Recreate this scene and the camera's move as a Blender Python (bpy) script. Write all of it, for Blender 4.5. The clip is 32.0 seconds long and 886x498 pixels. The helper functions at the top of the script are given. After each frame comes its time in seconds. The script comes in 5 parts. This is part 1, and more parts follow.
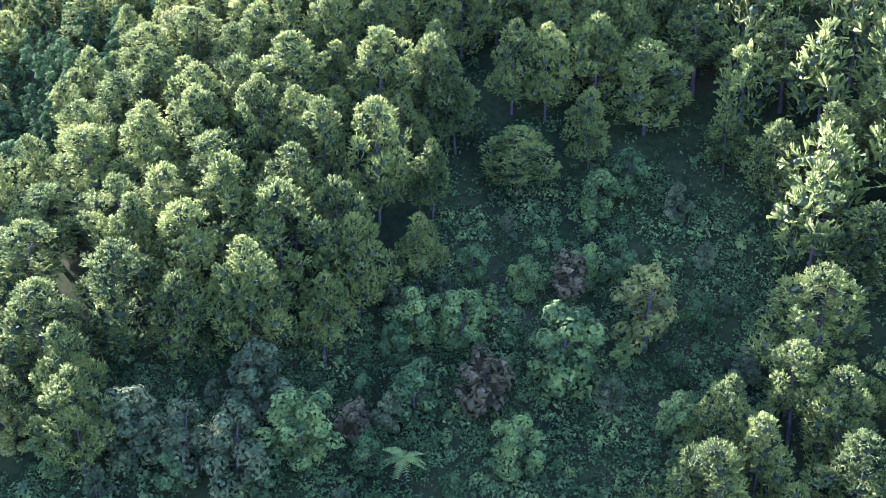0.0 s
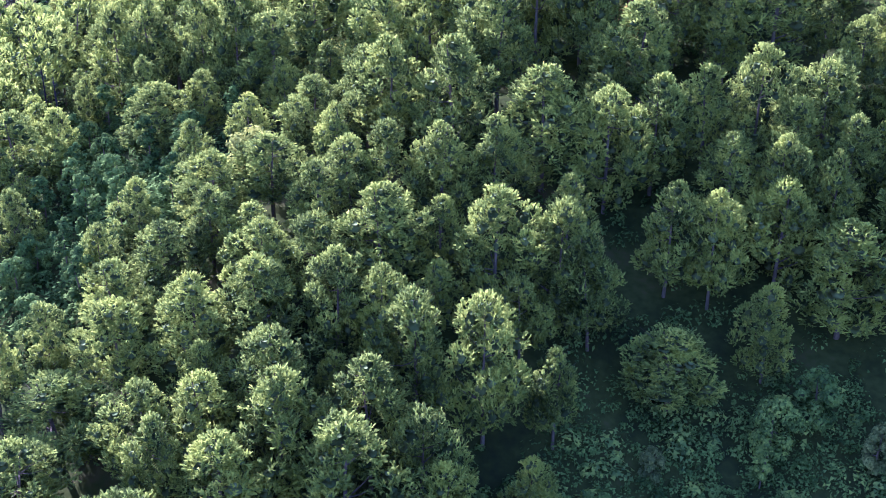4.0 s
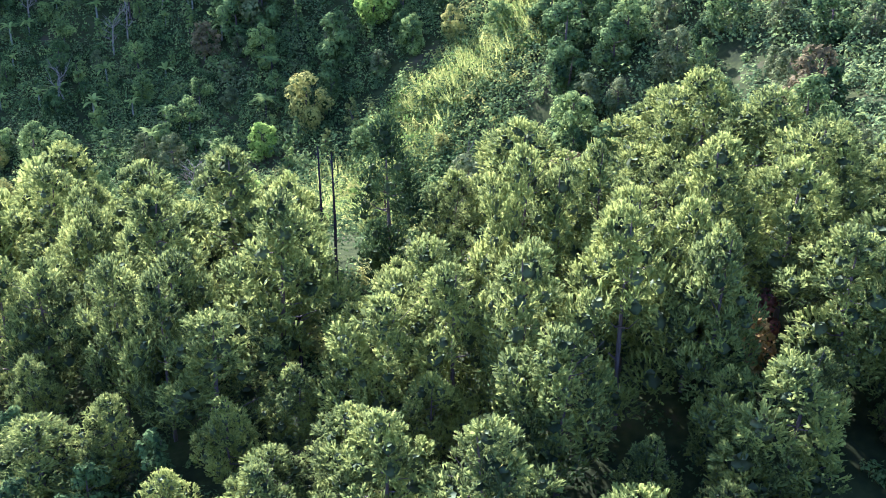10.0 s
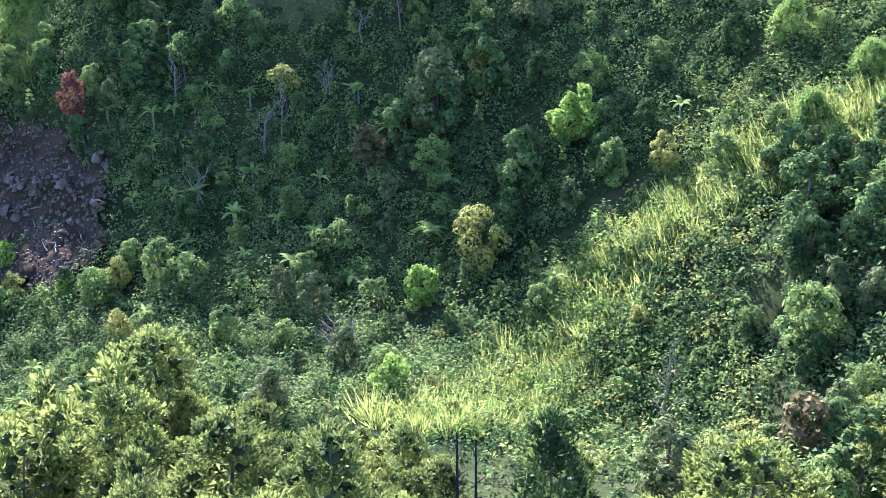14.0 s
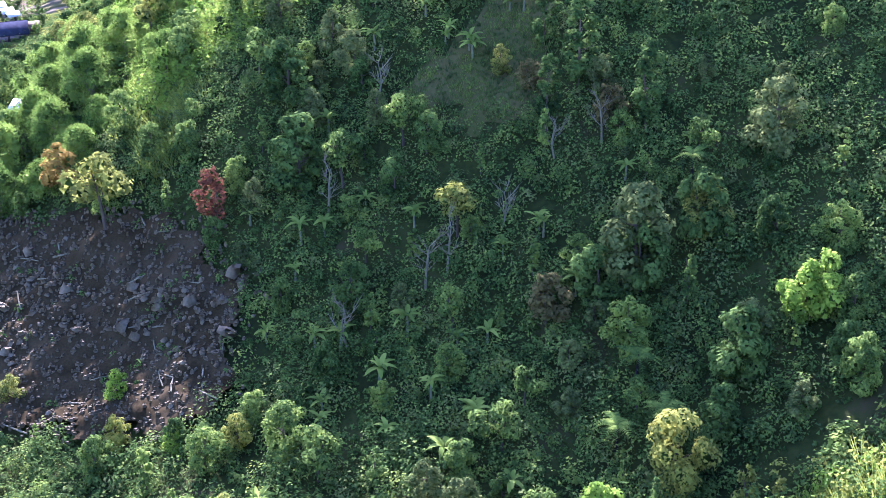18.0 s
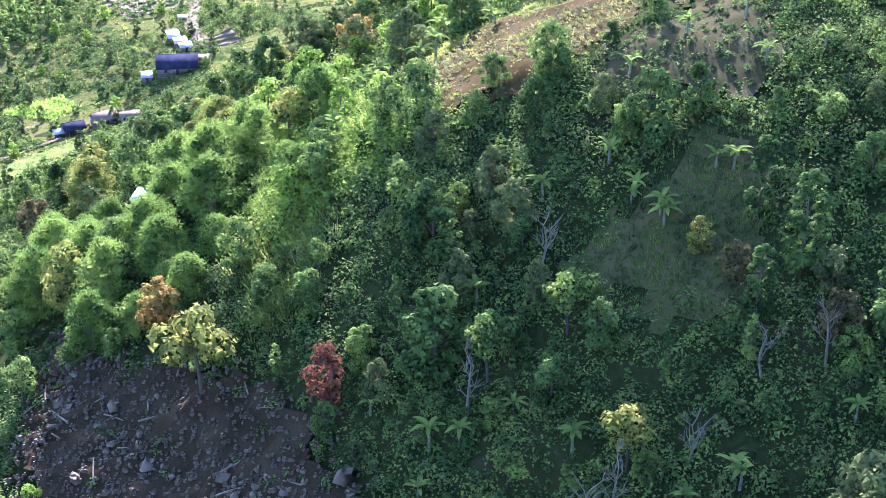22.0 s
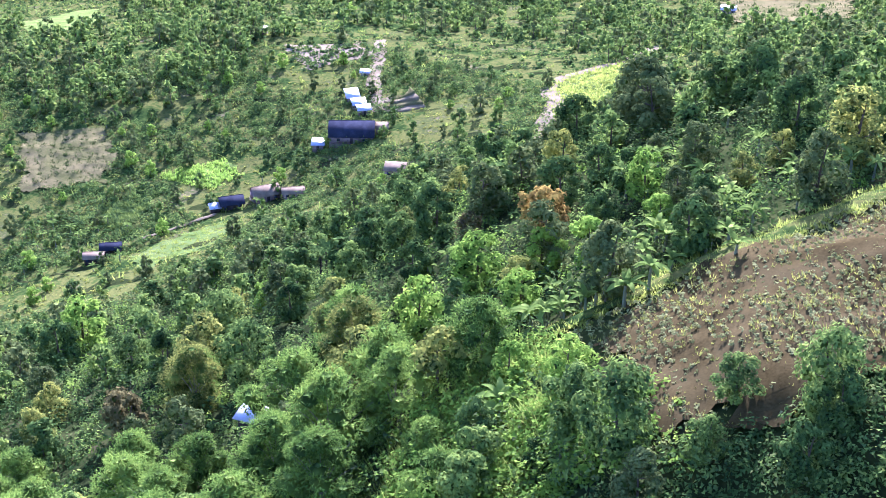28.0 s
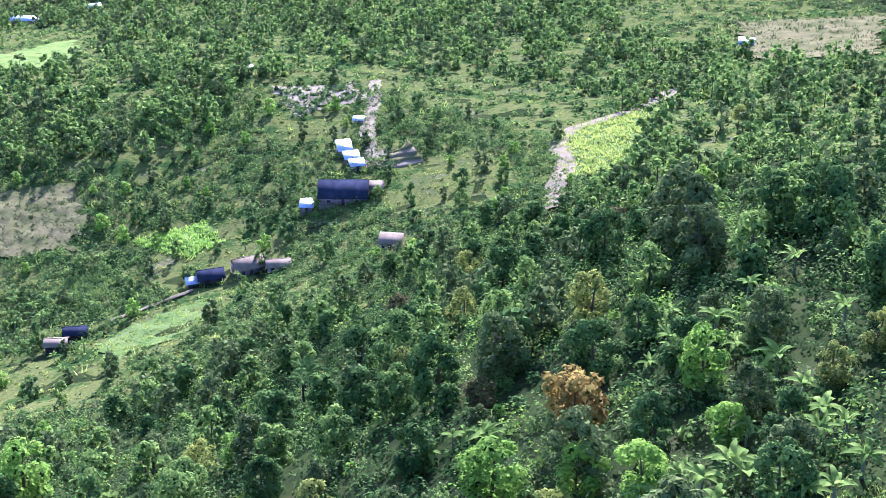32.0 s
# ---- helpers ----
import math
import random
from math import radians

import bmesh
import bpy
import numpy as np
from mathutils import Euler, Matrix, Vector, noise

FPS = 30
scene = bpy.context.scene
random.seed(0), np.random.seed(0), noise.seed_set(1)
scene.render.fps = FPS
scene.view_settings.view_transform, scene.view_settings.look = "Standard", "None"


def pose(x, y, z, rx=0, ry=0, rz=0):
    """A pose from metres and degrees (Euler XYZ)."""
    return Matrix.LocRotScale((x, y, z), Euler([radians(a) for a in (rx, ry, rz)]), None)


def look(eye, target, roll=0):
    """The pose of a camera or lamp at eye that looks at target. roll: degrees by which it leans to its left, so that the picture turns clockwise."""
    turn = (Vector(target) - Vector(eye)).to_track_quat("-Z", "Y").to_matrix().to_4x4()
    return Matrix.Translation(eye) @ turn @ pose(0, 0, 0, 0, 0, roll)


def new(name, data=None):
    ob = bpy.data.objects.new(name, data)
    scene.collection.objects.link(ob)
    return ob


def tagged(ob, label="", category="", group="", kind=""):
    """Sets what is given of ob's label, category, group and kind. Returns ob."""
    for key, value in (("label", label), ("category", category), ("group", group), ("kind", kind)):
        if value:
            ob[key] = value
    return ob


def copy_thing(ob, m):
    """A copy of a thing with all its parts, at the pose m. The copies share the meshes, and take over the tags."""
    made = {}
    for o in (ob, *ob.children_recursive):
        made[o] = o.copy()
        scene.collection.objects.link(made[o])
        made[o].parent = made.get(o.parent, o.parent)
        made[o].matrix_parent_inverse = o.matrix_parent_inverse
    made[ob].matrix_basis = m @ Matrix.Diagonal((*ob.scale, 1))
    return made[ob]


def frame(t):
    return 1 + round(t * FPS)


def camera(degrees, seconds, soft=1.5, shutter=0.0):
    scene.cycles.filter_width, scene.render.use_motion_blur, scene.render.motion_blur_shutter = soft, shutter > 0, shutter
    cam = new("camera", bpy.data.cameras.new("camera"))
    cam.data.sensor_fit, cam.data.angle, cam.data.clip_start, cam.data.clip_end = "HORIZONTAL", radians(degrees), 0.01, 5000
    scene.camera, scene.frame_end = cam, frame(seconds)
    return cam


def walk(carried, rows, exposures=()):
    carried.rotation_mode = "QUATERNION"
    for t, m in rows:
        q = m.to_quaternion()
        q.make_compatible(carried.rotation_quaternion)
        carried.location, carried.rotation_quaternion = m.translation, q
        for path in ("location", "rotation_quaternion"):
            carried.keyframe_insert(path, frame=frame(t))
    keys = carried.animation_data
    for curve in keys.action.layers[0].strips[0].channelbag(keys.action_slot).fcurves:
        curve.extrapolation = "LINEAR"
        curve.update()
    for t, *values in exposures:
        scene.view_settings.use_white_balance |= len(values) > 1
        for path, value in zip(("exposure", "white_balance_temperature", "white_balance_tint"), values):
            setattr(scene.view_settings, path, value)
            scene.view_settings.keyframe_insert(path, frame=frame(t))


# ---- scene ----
# seconds, eye, tilt from straight down, lean, heading
cam = camera(34.82, 32.0, soft=0.7)
PATH = [
    (0, (0.00, 0.00, 185.28), 61.10, -0.48, -0.00),
    (0.5, (-0.02, 5.48, 185.28), 61.07, -0.28, 1.36),
    (1, (-0.04, 10.96, 185.28), 61.03, -0.08, 2.63),
    (1.5, (-0.09, 16.44, 185.28), 61.03, 0.02, 3.67),
    (2, (-0.17, 21.96, 185.28), 61.00, 0.17, 4.54),
    (2.5, (-0.24, 27.50, 185.28), 60.95, 0.30, 5.03),
    (4.5, (-0.93, 49.44, 185.28), 60.73, 0.40, 5.92),
    (5, (-1.20, 54.85, 185.28), 60.72, 0.40, 5.99),
    (6, (-1.87, 65.80, 185.28), 60.74, 0.38, 6.17),
    (7, (-3.12, 76.46, 185.28), 60.92, 0.34, 6.14),
    (8, (-4.25, 87.24, 185.28), 60.96, 0.24, 6.57),
    (9, (-5.42, 98.16, 185.28), 61.01, 0.16, 7.01),
    (10, (-6.84, 109.28, 185.28), 61.01, -0.01, 7.70),
    (11, (-8.08, 120.92, 185.28), 60.88, -0.42, 9.69),
    (12, (-9.50, 132.21, 185.28), 60.83, -0.60, 12.31),
    (13, (-11.06, 143.11, 185.28), 60.99, -0.48, 14.74),
    (14, (-13.49, 153.43, 185.28), 61.14, -0.24, 16.73),
    (14.5, (-15.01, 158.48, 185.28), 61.20, -0.10, 17.71),
    (16.5, (-21.30, 179.09, 185.28), 60.93, -0.21, 22.19),
    (17, (-23.05, 184.22, 185.28), 60.88, -0.26, 23.48),
    (18, (-26.63, 194.37, 185.28), 60.92, -0.27, 25.76),
    (19, (-30.82, 204.48, 185.28), 61.07, -0.14, 28.02),
    (20, (-35.34, 214.41, 185.28), 61.15, -0.15, 30.24),
    (21, (-40.59, 223.85, 185.28), 61.28, 0.13, 31.78),
    (22, (-45.92, 233.59, 185.28), 61.33, 0.17, 33.89),
    (23, (-51.51, 242.81, 185.28), 61.32, 0.08, 36.08),
    (24, (-57.36, 251.87, 185.28), 61.27, -0.13, 38.24),
    (25, (-63.76, 260.89, 185.28), 61.25, -0.24, 40.45),
    (25.5, (-67.07, 265.29, 185.28), 61.29, -0.09, 41.31),
    (27.5, (-81.85, 282.65, 185.28), 61.42, 0.19, 42.56),
    (28, (-85.53, 286.79, 185.28), 61.44, 0.22, 42.54),
    (29, (-92.97, 294.77, 185.28), 61.45, 0.25, 42.50),
    (30, (-100.59, 302.84, 185.28), 61.44, 0.24, 42.49),
    (31, (-108.43, 311.06, 185.28), 61.40, 0.07, 42.49),
    (32, (-116.18, 319.10, 185.28), 61.39, 0.05, 42.46),
]
EXPOSURES = [(0.0, 3.75, 4200, 77), (3.0, 3.42, 4200, 76), (7.0, 3.22, 4250, 73), (13.0, 3.05, 4250, 66), (19.0, 3.25, 4350, 64), (22.0, 3.17, 4300, 63), (25.0, 2.95, 4250, 62), (28.0, 2.68, 4200, 59), (32.0, 2.45, 4050, 53)]
walk(cam, [(t, pose(*eye, tilt, 0, turn) @ pose(0, 0, 0, 0, 0, lean)) for t, eye, tilt, lean, turn in PATH],
     exposures=EXPOSURES)

# ---- world, sun ----
SUN_HEADING, SUN_HEIGHT = 35.0, 20.0      # degrees to the left of +y, degrees above the horizon
world = bpy.data.worlds.new("sky")
scene.world = world
world.use_nodes = True
wn = world.node_tree.nodes
sky = wn.new("ShaderNodeTexSky")
sky.sky_type, sky.sun_disc = "NISHITA", False
sky.sun_elevation = radians(SUN_HEIGHT)
sky.sun_rotation = radians(-SUN_HEADING)
sky.air_density, sky.dust_density, sky.ozone_density = 1.4, 2.0, 2.0
world.node_tree.links.new(sky.outputs[0], wn["Background"].inputs[0])
wn["Background"].inputs[1].default_value = 0.08
sun = new("sun", bpy.data.lights.new("sun", "SUN"))
sun.data.energy, sun.data.angle, sun.data.color = 5.0, radians(0.6), (1.0, 0.88, 0.66)
ch, cv = math.cos(radians(SUN_HEIGHT)), math.sin(radians(SUN_HEIGHT))
sun_from = Vector((-math.sin(radians(SUN_HEADING)) * ch, math.cos(radians(SUN_HEADING)) * ch, cv))
sun.matrix_world = look(sun_from * 900, (0, 0, 0))



# ---- materials ----
def material(name):
    m = bpy.data.materials.new(name)
    m.use_nodes = True
    return m, m.node_tree.nodes, m.node_tree.links, m.node_tree.nodes["Principled BSDF"]


def ramp(nodes, stops):
    r = nodes.new("ShaderNodeValToRGB")
    e = r.color_ramp.elements
    while len(e) < len(stops):
        e.new(0.5)
    for el, (at, col) in zip(e, stops):
        el.position, el.color = at, (*col, 1)
    return r


def leaf_material(name, dark, mid, light, through_leaf=0.35, rough=0.75):
    """Foliage: every leaf and every plant differs a little; light passes through the blades."""
    m, n, l, b = material(name)
    geo, info = n.new("ShaderNodeNewGeometry"), n.new("ShaderNodeObjectInfo")
    tex = n.new("ShaderNodeTexNoise")
    tex.inputs["Scale"].default_value = 0.35
    pos = n.new("ShaderNodeNewGeometry")
    l.new(pos.outputs["Position"], tex.inputs["Vector"])
    mix = n.new("ShaderNodeMath")
    mix.operation = "MULTIPLY_ADD"
    l.new(geo.outputs["Random Per Island"], mix.inputs[0])
    mix.inputs[1].default_value = 0.55
    part_ = n.new("ShaderNodeMath")
    part_.operation = "MULTIPLY_ADD"
    l.new(info.outputs["Random"], part_.inputs[0])
    part_.inputs[1].default_value = 0.35
    l.new(mix.outputs[0], part_.inputs[2])
    patchy = n.new("ShaderNodeMath")
    patchy.operation = "MULTIPLY_ADD"
    l.new(tex.outputs["Fac"], patchy.inputs[0])
    patchy.inputs[1].default_value, patchy.inputs[2].default_value = 1.9, -0.45
    l.new(patchy.outputs[0], mix.inputs[2])
    sub = n.new("ShaderNodeMath")
    sub.operation = "SUBTRACT"
    l.new(part_.outputs[0], sub.inputs[0])
    sub.inputs[1].default_value = 0.43
    r = ramp(n, [(0.05, dark), (0.45, mid), (0.95, light)])
    l.new(sub.outputs[0], r.inputs[0])
    l.new(r.outputs[0], b.inputs["Base Color"])
    b.inputs["Roughness"].default_value = rough
    b.inputs["Specular IOR Level"].default_value = 0.0
    tr = n.new("ShaderNodeBsdfTranslucent")
    l.new(r.outputs[0], tr.inputs["Color"])
    ms = n.new("ShaderNodeMixShader")
    ms.inputs[0].default_value = through_leaf
    l.new(b.outputs[0], ms.inputs[1])
    l.new(tr.outputs[0], ms.inputs[2])
    l.new(ms.outputs[0], n["Material Output"].inputs[0])
    return m


def rough_material(name, stops, scale=1.0, fine=9.0, rough=0.9, bump=0.4, stretch=(1, 1, 1), metal=0.0):
    """Earth, stone, bark, boards: two scales of variation and a fine relief, in metres."""
    m, n, l, b = material(name)
    co, mp = n.new("ShaderNodeTexCoord"), n.new("ShaderNodeMapping")
    mp.inputs["Scale"].default_value = stretch
    l.new(co.outputs["Object"], mp.inputs[0])
    big, small = n.new("ShaderNodeTexNoise"), n.new("ShaderNodeTexNoise")
    big.inputs["Scale"].default_value, small.inputs["Scale"].default_value = scale, fine
    big.inputs["Detail"].default_value, small.inputs["Detail"].default_value = 6, 4
    for tx in (big, small):
        l.new(mp.outputs[0], tx.inputs["Vector"])
    info = n.new("ShaderNodeObjectInfo")
    a = n.new("ShaderNodeMath")
    a.operation = "MULTIPLY_ADD"
    l.new(small.outputs["Fac"], a.inputs[0])
    a.inputs[1].default_value = 0.5
    l.new(big.outputs["Fac"], a.inputs[2])
    a2 = n.new("ShaderNodeMath")
    a2.operation = "MULTIPLY_ADD"
    l.new(info.outputs["Random"], a2.inputs[0])
    a2.inputs[1].default_value = 0.2
    l.new(a.outputs[0], a2.inputs[2])
    s = n.new("ShaderNodeMath")
    s.operation = "SUBTRACT"
    l.new(a2.outputs[0], s.inputs[0])
    s.inputs[1].default_value = 0.35
    r = ramp(n, stops)
    l.new(s.outputs[0], r.inputs[0])
    l.new(r.outputs[0], b.inputs["Base Color"])
    b.inputs["Roughness"].default_value, b.inputs["Metallic"].default_value = rough, metal
    b.inputs["Specular IOR Level"].default_value = 0.0 if rough > 0.8 else 0.3
    bp = n.new("ShaderNodeBump")
    bp.inputs["Strength"].default_value = bump
    l.new(small.outputs["Fac"], bp.inputs["Height"])
    l.new(bp.outputs[0], b.inputs["Normal"])
    return m


PINE = leaf_material("pine_needles", (0.05, 0.072, 0.012), (0.15, 0.19, 0.021), (0.29, 0.33, 0.027), 0.34)
BROAD = leaf_material("leaf_green", (0.055, 0.09, 0.016), (0.125, 0.185, 0.024), (0.26, 0.33, 0.035), 0.36)
# Dark leaf tone; some low growth takes it to show shade between plants.
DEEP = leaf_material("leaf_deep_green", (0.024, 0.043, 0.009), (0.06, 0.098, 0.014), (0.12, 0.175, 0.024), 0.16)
LIME = leaf_material("leaf_lime", (0.12, 0.19, 0.014), (0.21, 0.32, 0.018), (0.35, 0.46, 0.03), 0.45)
OLIVE = leaf_material("leaf_olive_yellow", (0.11, 0.125, 0.02), (0.21, 0.23, 0.026), (0.38, 0.37, 0.035), 0.4)
GREYLEAF = leaf_material("leaf_grey_green", (0.05, 0.068, 0.015), (0.095, 0.118, 0.022), (0.17, 0.195, 0.036), 0.2)
RUST = leaf_material("leaf_rust_red", (0.08, 0.04, 0.018), (0.17, 0.07, 0.024), (0.28, 0.12, 0.03), 0.3)
BROWNLEAF = leaf_material("leaf_brown", (0.06, 0.054, 0.014), (0.115, 0.1, 0.022), (0.2, 0.17, 0.04), 0.3)
AMBER = leaf_material("leaf_amber", (0.15, 0.1, 0.018), (0.26, 0.175, 0.024), (0.38, 0.28, 0.035), 0.4)
BAMBOO = leaf_material("bamboo_leaf", (0.07, 0.12, 0.013), (0.17, 0.26, 0.023), (0.3, 0.4, 0.032), 0.4)
BANANA = leaf_material("banana_leaf", (0.1, 0.15, 0.018), (0.18, 0.25, 0.028), (0.3, 0.37, 0.045), 0.45, 0.75)
GRASSY = leaf_material("grass_blades", (0.12, 0.16, 0.018), (0.24, 0.29, 0.025), (0.4, 0.43, 0.038), 0.45)
SHRUB = leaf_material("shrub_leaf", (0.04, 0.066, 0.016), (0.1, 0.15, 0.026), (0.22, 0.275, 0.03), 0.3)
CROP = leaf_material("crop_leaf", (0.13, 0.14, 0.03), (0.22, 0.23, 0.05), (0.33, 0.33, 0.085), 0.3)
# Dark copies of leaf colours: shade inside the crowns, put into the colour.
CROWN_SHADE = leaf_material("shaded_inner_foliage", (0.018, 0.028, 0.01), (0.032, 0.046, 0.016), (0.055, 0.07, 0.026), 0.15)
NEEDLE_SHADE = leaf_material("shaded_inner_needles", (0.03, 0.045, 0.012), (0.06, 0.082, 0.02), (0.11, 0.14, 0.035), 0.2)
VALEGRASS = rough_material("valley_grass", [(0.25, (0.018, 0.034, 0.006)), (0.4, (0.045, 0.068, 0.009)), (0.52, (0.115, 0.112, 0.018)), (0.62, (0.055, 0.07, 0.012)), (0.8, (0.19, 0.145, 0.055))], 0.09, 0.9, 0.97, 1.0)
BARK = rough_material("bark", [(0.2, (0.045, 0.036, 0.018)), (0.6, (0.11, 0.09, 0.046)), (1, (0.2, 0.168, 0.095))], 0.8, 6, 0.95, 0.6, (3, 3, 0.6))
PALEBARK = rough_material("pale_bark", [(0.2, (0.12, 0.108, 0.045)), (0.6, (0.21, 0.19, 0.085)), (1, (0.32, 0.29, 0.14))], 0.8, 6, 0.9, 0.4, (3, 3, 0.6))
CHAR = rough_material("dark_bark", [(0.2, (0.015, 0.012, 0.01)), (0.7, (0.04, 0.034, 0.028)), (1, (0.08, 0.065, 0.05))], 0.8, 6)
EARTH = rough_material("forest_ground", [(0.2, (0.012, 0.015, 0.006)), (0.45, (0.022, 0.029, 0.006)), (0.62, (0.036, 0.045, 0.008)), (0.85, (0.056, 0.044, 0.016))], 0.11, 1.2, 0.98, 0.7)
SOIL = rough_material("ploughed_soil", [(0.2, (0.028, 0.021, 0.005)), (0.5, (0.062, 0.047, 0.012)), (1, (0.115, 0.088, 0.026))], 0.2, 4, 0.97, 0.9)
SCREE = rough_material("slide_soil", [(0.2, (0.018, 0.0135, 0.0045)), (0.5, (0.042, 0.032, 0.011)), (1, (0.09, 0.069, 0.026))], 0.25, 3.5, 0.97, 1.0)
BANKSOIL = rough_material("bank_soil", [(0.2, (0.025, 0.03, 0.007)), (0.5, (0.055, 0.051, 0.014)), (1, (0.1, 0.082, 0.028))], 0.2, 3.5, 0.97, 1.0)
STONE = rough_material("boulder_stone", [(0.2, (0.085, 0.07, 0.03)), (0.6, (0.18, 0.15, 0.07)), (1, (0.3, 0.255, 0.13))], 0.6, 5, 0.95, 0.6)
GRASS = rough_material("short_grass", [(0.15, (0.05, 0.08, 0.012)), (0.5, (0.1, 0.135, 0.02)), (1, (0.17, 0.18, 0.045))], 0.15, 2.5, 0.95, 0.7)
# Darker copy of short_grass, with the slope's shade in its colour.
SHADEGRASS = rough_material("shaded_slope_grass", [(0.15, (0.03, 0.042, 0.007)), (0.4, (0.055, 0.07, 0.011)), (0.6, (0.085, 0.078, 0.018)), (1, (0.11, 0.115, 0.024))], 0.12, 2.5, 0.97, 0.5)
PADDY = rough_material("rice_green", [(0.15, (0.08, 0.11, 0.015)), (0.5, (0.15, 0.19, 0.025)), (1, (0.23, 0.25, 0.05))], 0.2, 2, 0.95, 0.6)
DRYFIELD = rough_material("dry_field", [(0.15, (0.06, 0.062, 0.012)), (0.4, (0.1, 0.095, 0.022)), (0.6, (0.15, 0.125, 0.035)), (1, (0.2, 0.16, 0.05))], 0.12, 1.5, 0.95, 0.9)
TRACK = rough_material("track_earth", [(0.15, (0.12, 0.09, 0.035)), (0.5, (0.2, 0.155, 0.065)), (1, (0.3, 0.24, 0.11))], 0.25, 2, 0.95, 0.6)
TIN = rough_material("tin_roof", [(0.2, (0.33, 0.32, 0.26)), (0.6, (0.48, 0.465, 0.39)), (1, (0.6, 0.585, 0.5))], 0.4, 5, 0.5, 0.15, (1, 1, 1), 0.2)
SLATE = rough_material("dark_roof", [(0.2, (0.018, 0.018, 0.019)), (0.6, (0.03, 0.031, 0.033)), (1, (0.055, 0.057, 0.06))], 0.4, 5, 0.9, 0.3)
TILE = rough_material("weathered_roof", [(0.2, (0.12, 0.088, 0.04)), (0.6, (0.21, 0.16, 0.075)), (1, (0.32, 0.25, 0.135))], 0.4, 5, 0.9, 0.3)
BOARD = rough_material("wall_boards", [(0.2, (0.14, 0.1, 0.07)), (0.6, (0.28, 0.21, 0.15)), (1, (0.42, 0.34, 0.26))], 0.6, 6, 0.85, 0.3, (1, 1, 4))
DARKWOOD = rough_material("dark_wood", [(0.2, (0.03, 0.025, 0.02)), (0.6, (0.07, 0.055, 0.04)), (1, (0.13, 0.1, 0.08))], 0.6, 6, 0.85, 0.3, (1, 1, 4))


# ---- ground ----
# Spot heights of the landforms: the pine spur, the gullies, the shrub slope, the field, the drop and the valley floor.
SPUR = [(-100, 0, 73.8), (60, 0, 96.4), (150, 200, 146.4), (-10, 90, 93.2), (45, 100, 93.0), (0, 130, 102.3), (-35, 130, 107.1), (20, 165, 115.2), (-25, 165, 116.0), (70, 190, 128.9), (-60, 190, 109.2), (10, 200, 124.7), (-30, 215, 116.8), (-100, 200, 95.0), (-15, 245, 113.8)]
SLOPE = [(-45, 262, 102.0), (-85, 270, 93.1), (-20, 290, 104.5), (-26, 273, 97.5), (50, 290, 138.8), (-55, 300, 94.0), (-20, 330, 115.2), (-95, 318, 93.4), (-130, 310, 83.5), (-75, 345, 108.7), (-105, 365, 118.3), (-160, 340, 90.0), (-150, 385, 111.8), (-60, 420, 134.4), (120, 400, 163.0), (-195, 385, 84.6), (-120, 480, 116.2), (-150, 900, 18.6), (-38, 300, 99.4), (-130, 377, 118.6)]
VALLEY = [(-210, 430, 84.7), (-270, 450, 43.2), (-260, 250, 39.4), (-300, 380, 35.3), (-380, 540, -4.2), (-400, 430, -7.4), (-350, 620, 9.7), (-230, 560, 57.0), (-510, 640, -14.5), (-560, 500, -11.2), (-400, 800, -21.5), (-770, 700, -72.5), (-900, 500, -78.2), (-205, 480, 90.6), (-240, 470, 69.1), (-290, 410, 37.4)]
SPOTS = np.array(SPUR + SLOPE + VALLEY, float)


def spread(x, y):
    d = np.sqrt((x[:, None] - SPOTS[:, 0]) ** 2 + (y[:, None] - SPOTS[:, 1]) ** 2 + 360.0)
    return np.concatenate([d, np.stack([np.ones_like(x), x / 100, y / 100], 1)], 1)


K = len(SPOTS)
plane = np.zeros((K + 3, K + 3))
plane[:K] = spread(SPOTS[:, 0], SPOTS[:, 1])
plane[K, :K], plane[K + 1, :K], plane[K + 2, :K] = 1, SPOTS[:, 0] / 100, SPOTS[:, 1] / 100
BEND = np.linalg.solve(plane, np.r_[SPOTS[:, 2], 0, 0, 0])


def ground(x, y):
    """Height of the land, for arrays."""
    x, y = np.atleast_1d(np.asarray(x, float)), np.atleast_1d(np.asarray(y, float))
    z = spread(x, y) @ BEND
    far = np.clip((np.hypot(x + 150, y - 350) - 750) / 700, 0, 1)
    hills = -60 + 70 * np.sin(x / 310 + 1) * np.cos(y / 270) + far * 90
    return z * (1 - far) + hills * far + 0.7 * roughen(x, y)


def ground_at(x, y):
    return float(ground(x, y)[0])


def lumps(x, y, cell, seed):
    """Smooth random hummocks of about one cell's width, from -1 to 1."""
    grid = np.random.default_rng(seed).uniform(-1, 1, (64, 64))
    u, w = x / cell, y / cell
    i, j = np.floor(u).astype(int), np.floor(w).astype(int)
    a, b = u - i, w - j
    a, b = a * a * (3 - 2 * a), b * b * (3 - 2 * b)
    g = lambda p, q: grid[p % 64, q % 64]
    return (g(i, j) * (1 - a) + g(i + 1, j) * a) * (1 - b) + (g(i, j + 1) * (1 - a) + g(i + 1, j + 1) * a) * b


def roughen(x, y):
    return 0.7 * lumps(x, y, 7.3, 1) + 0.35 * lumps(x, y, 3.1, 2)


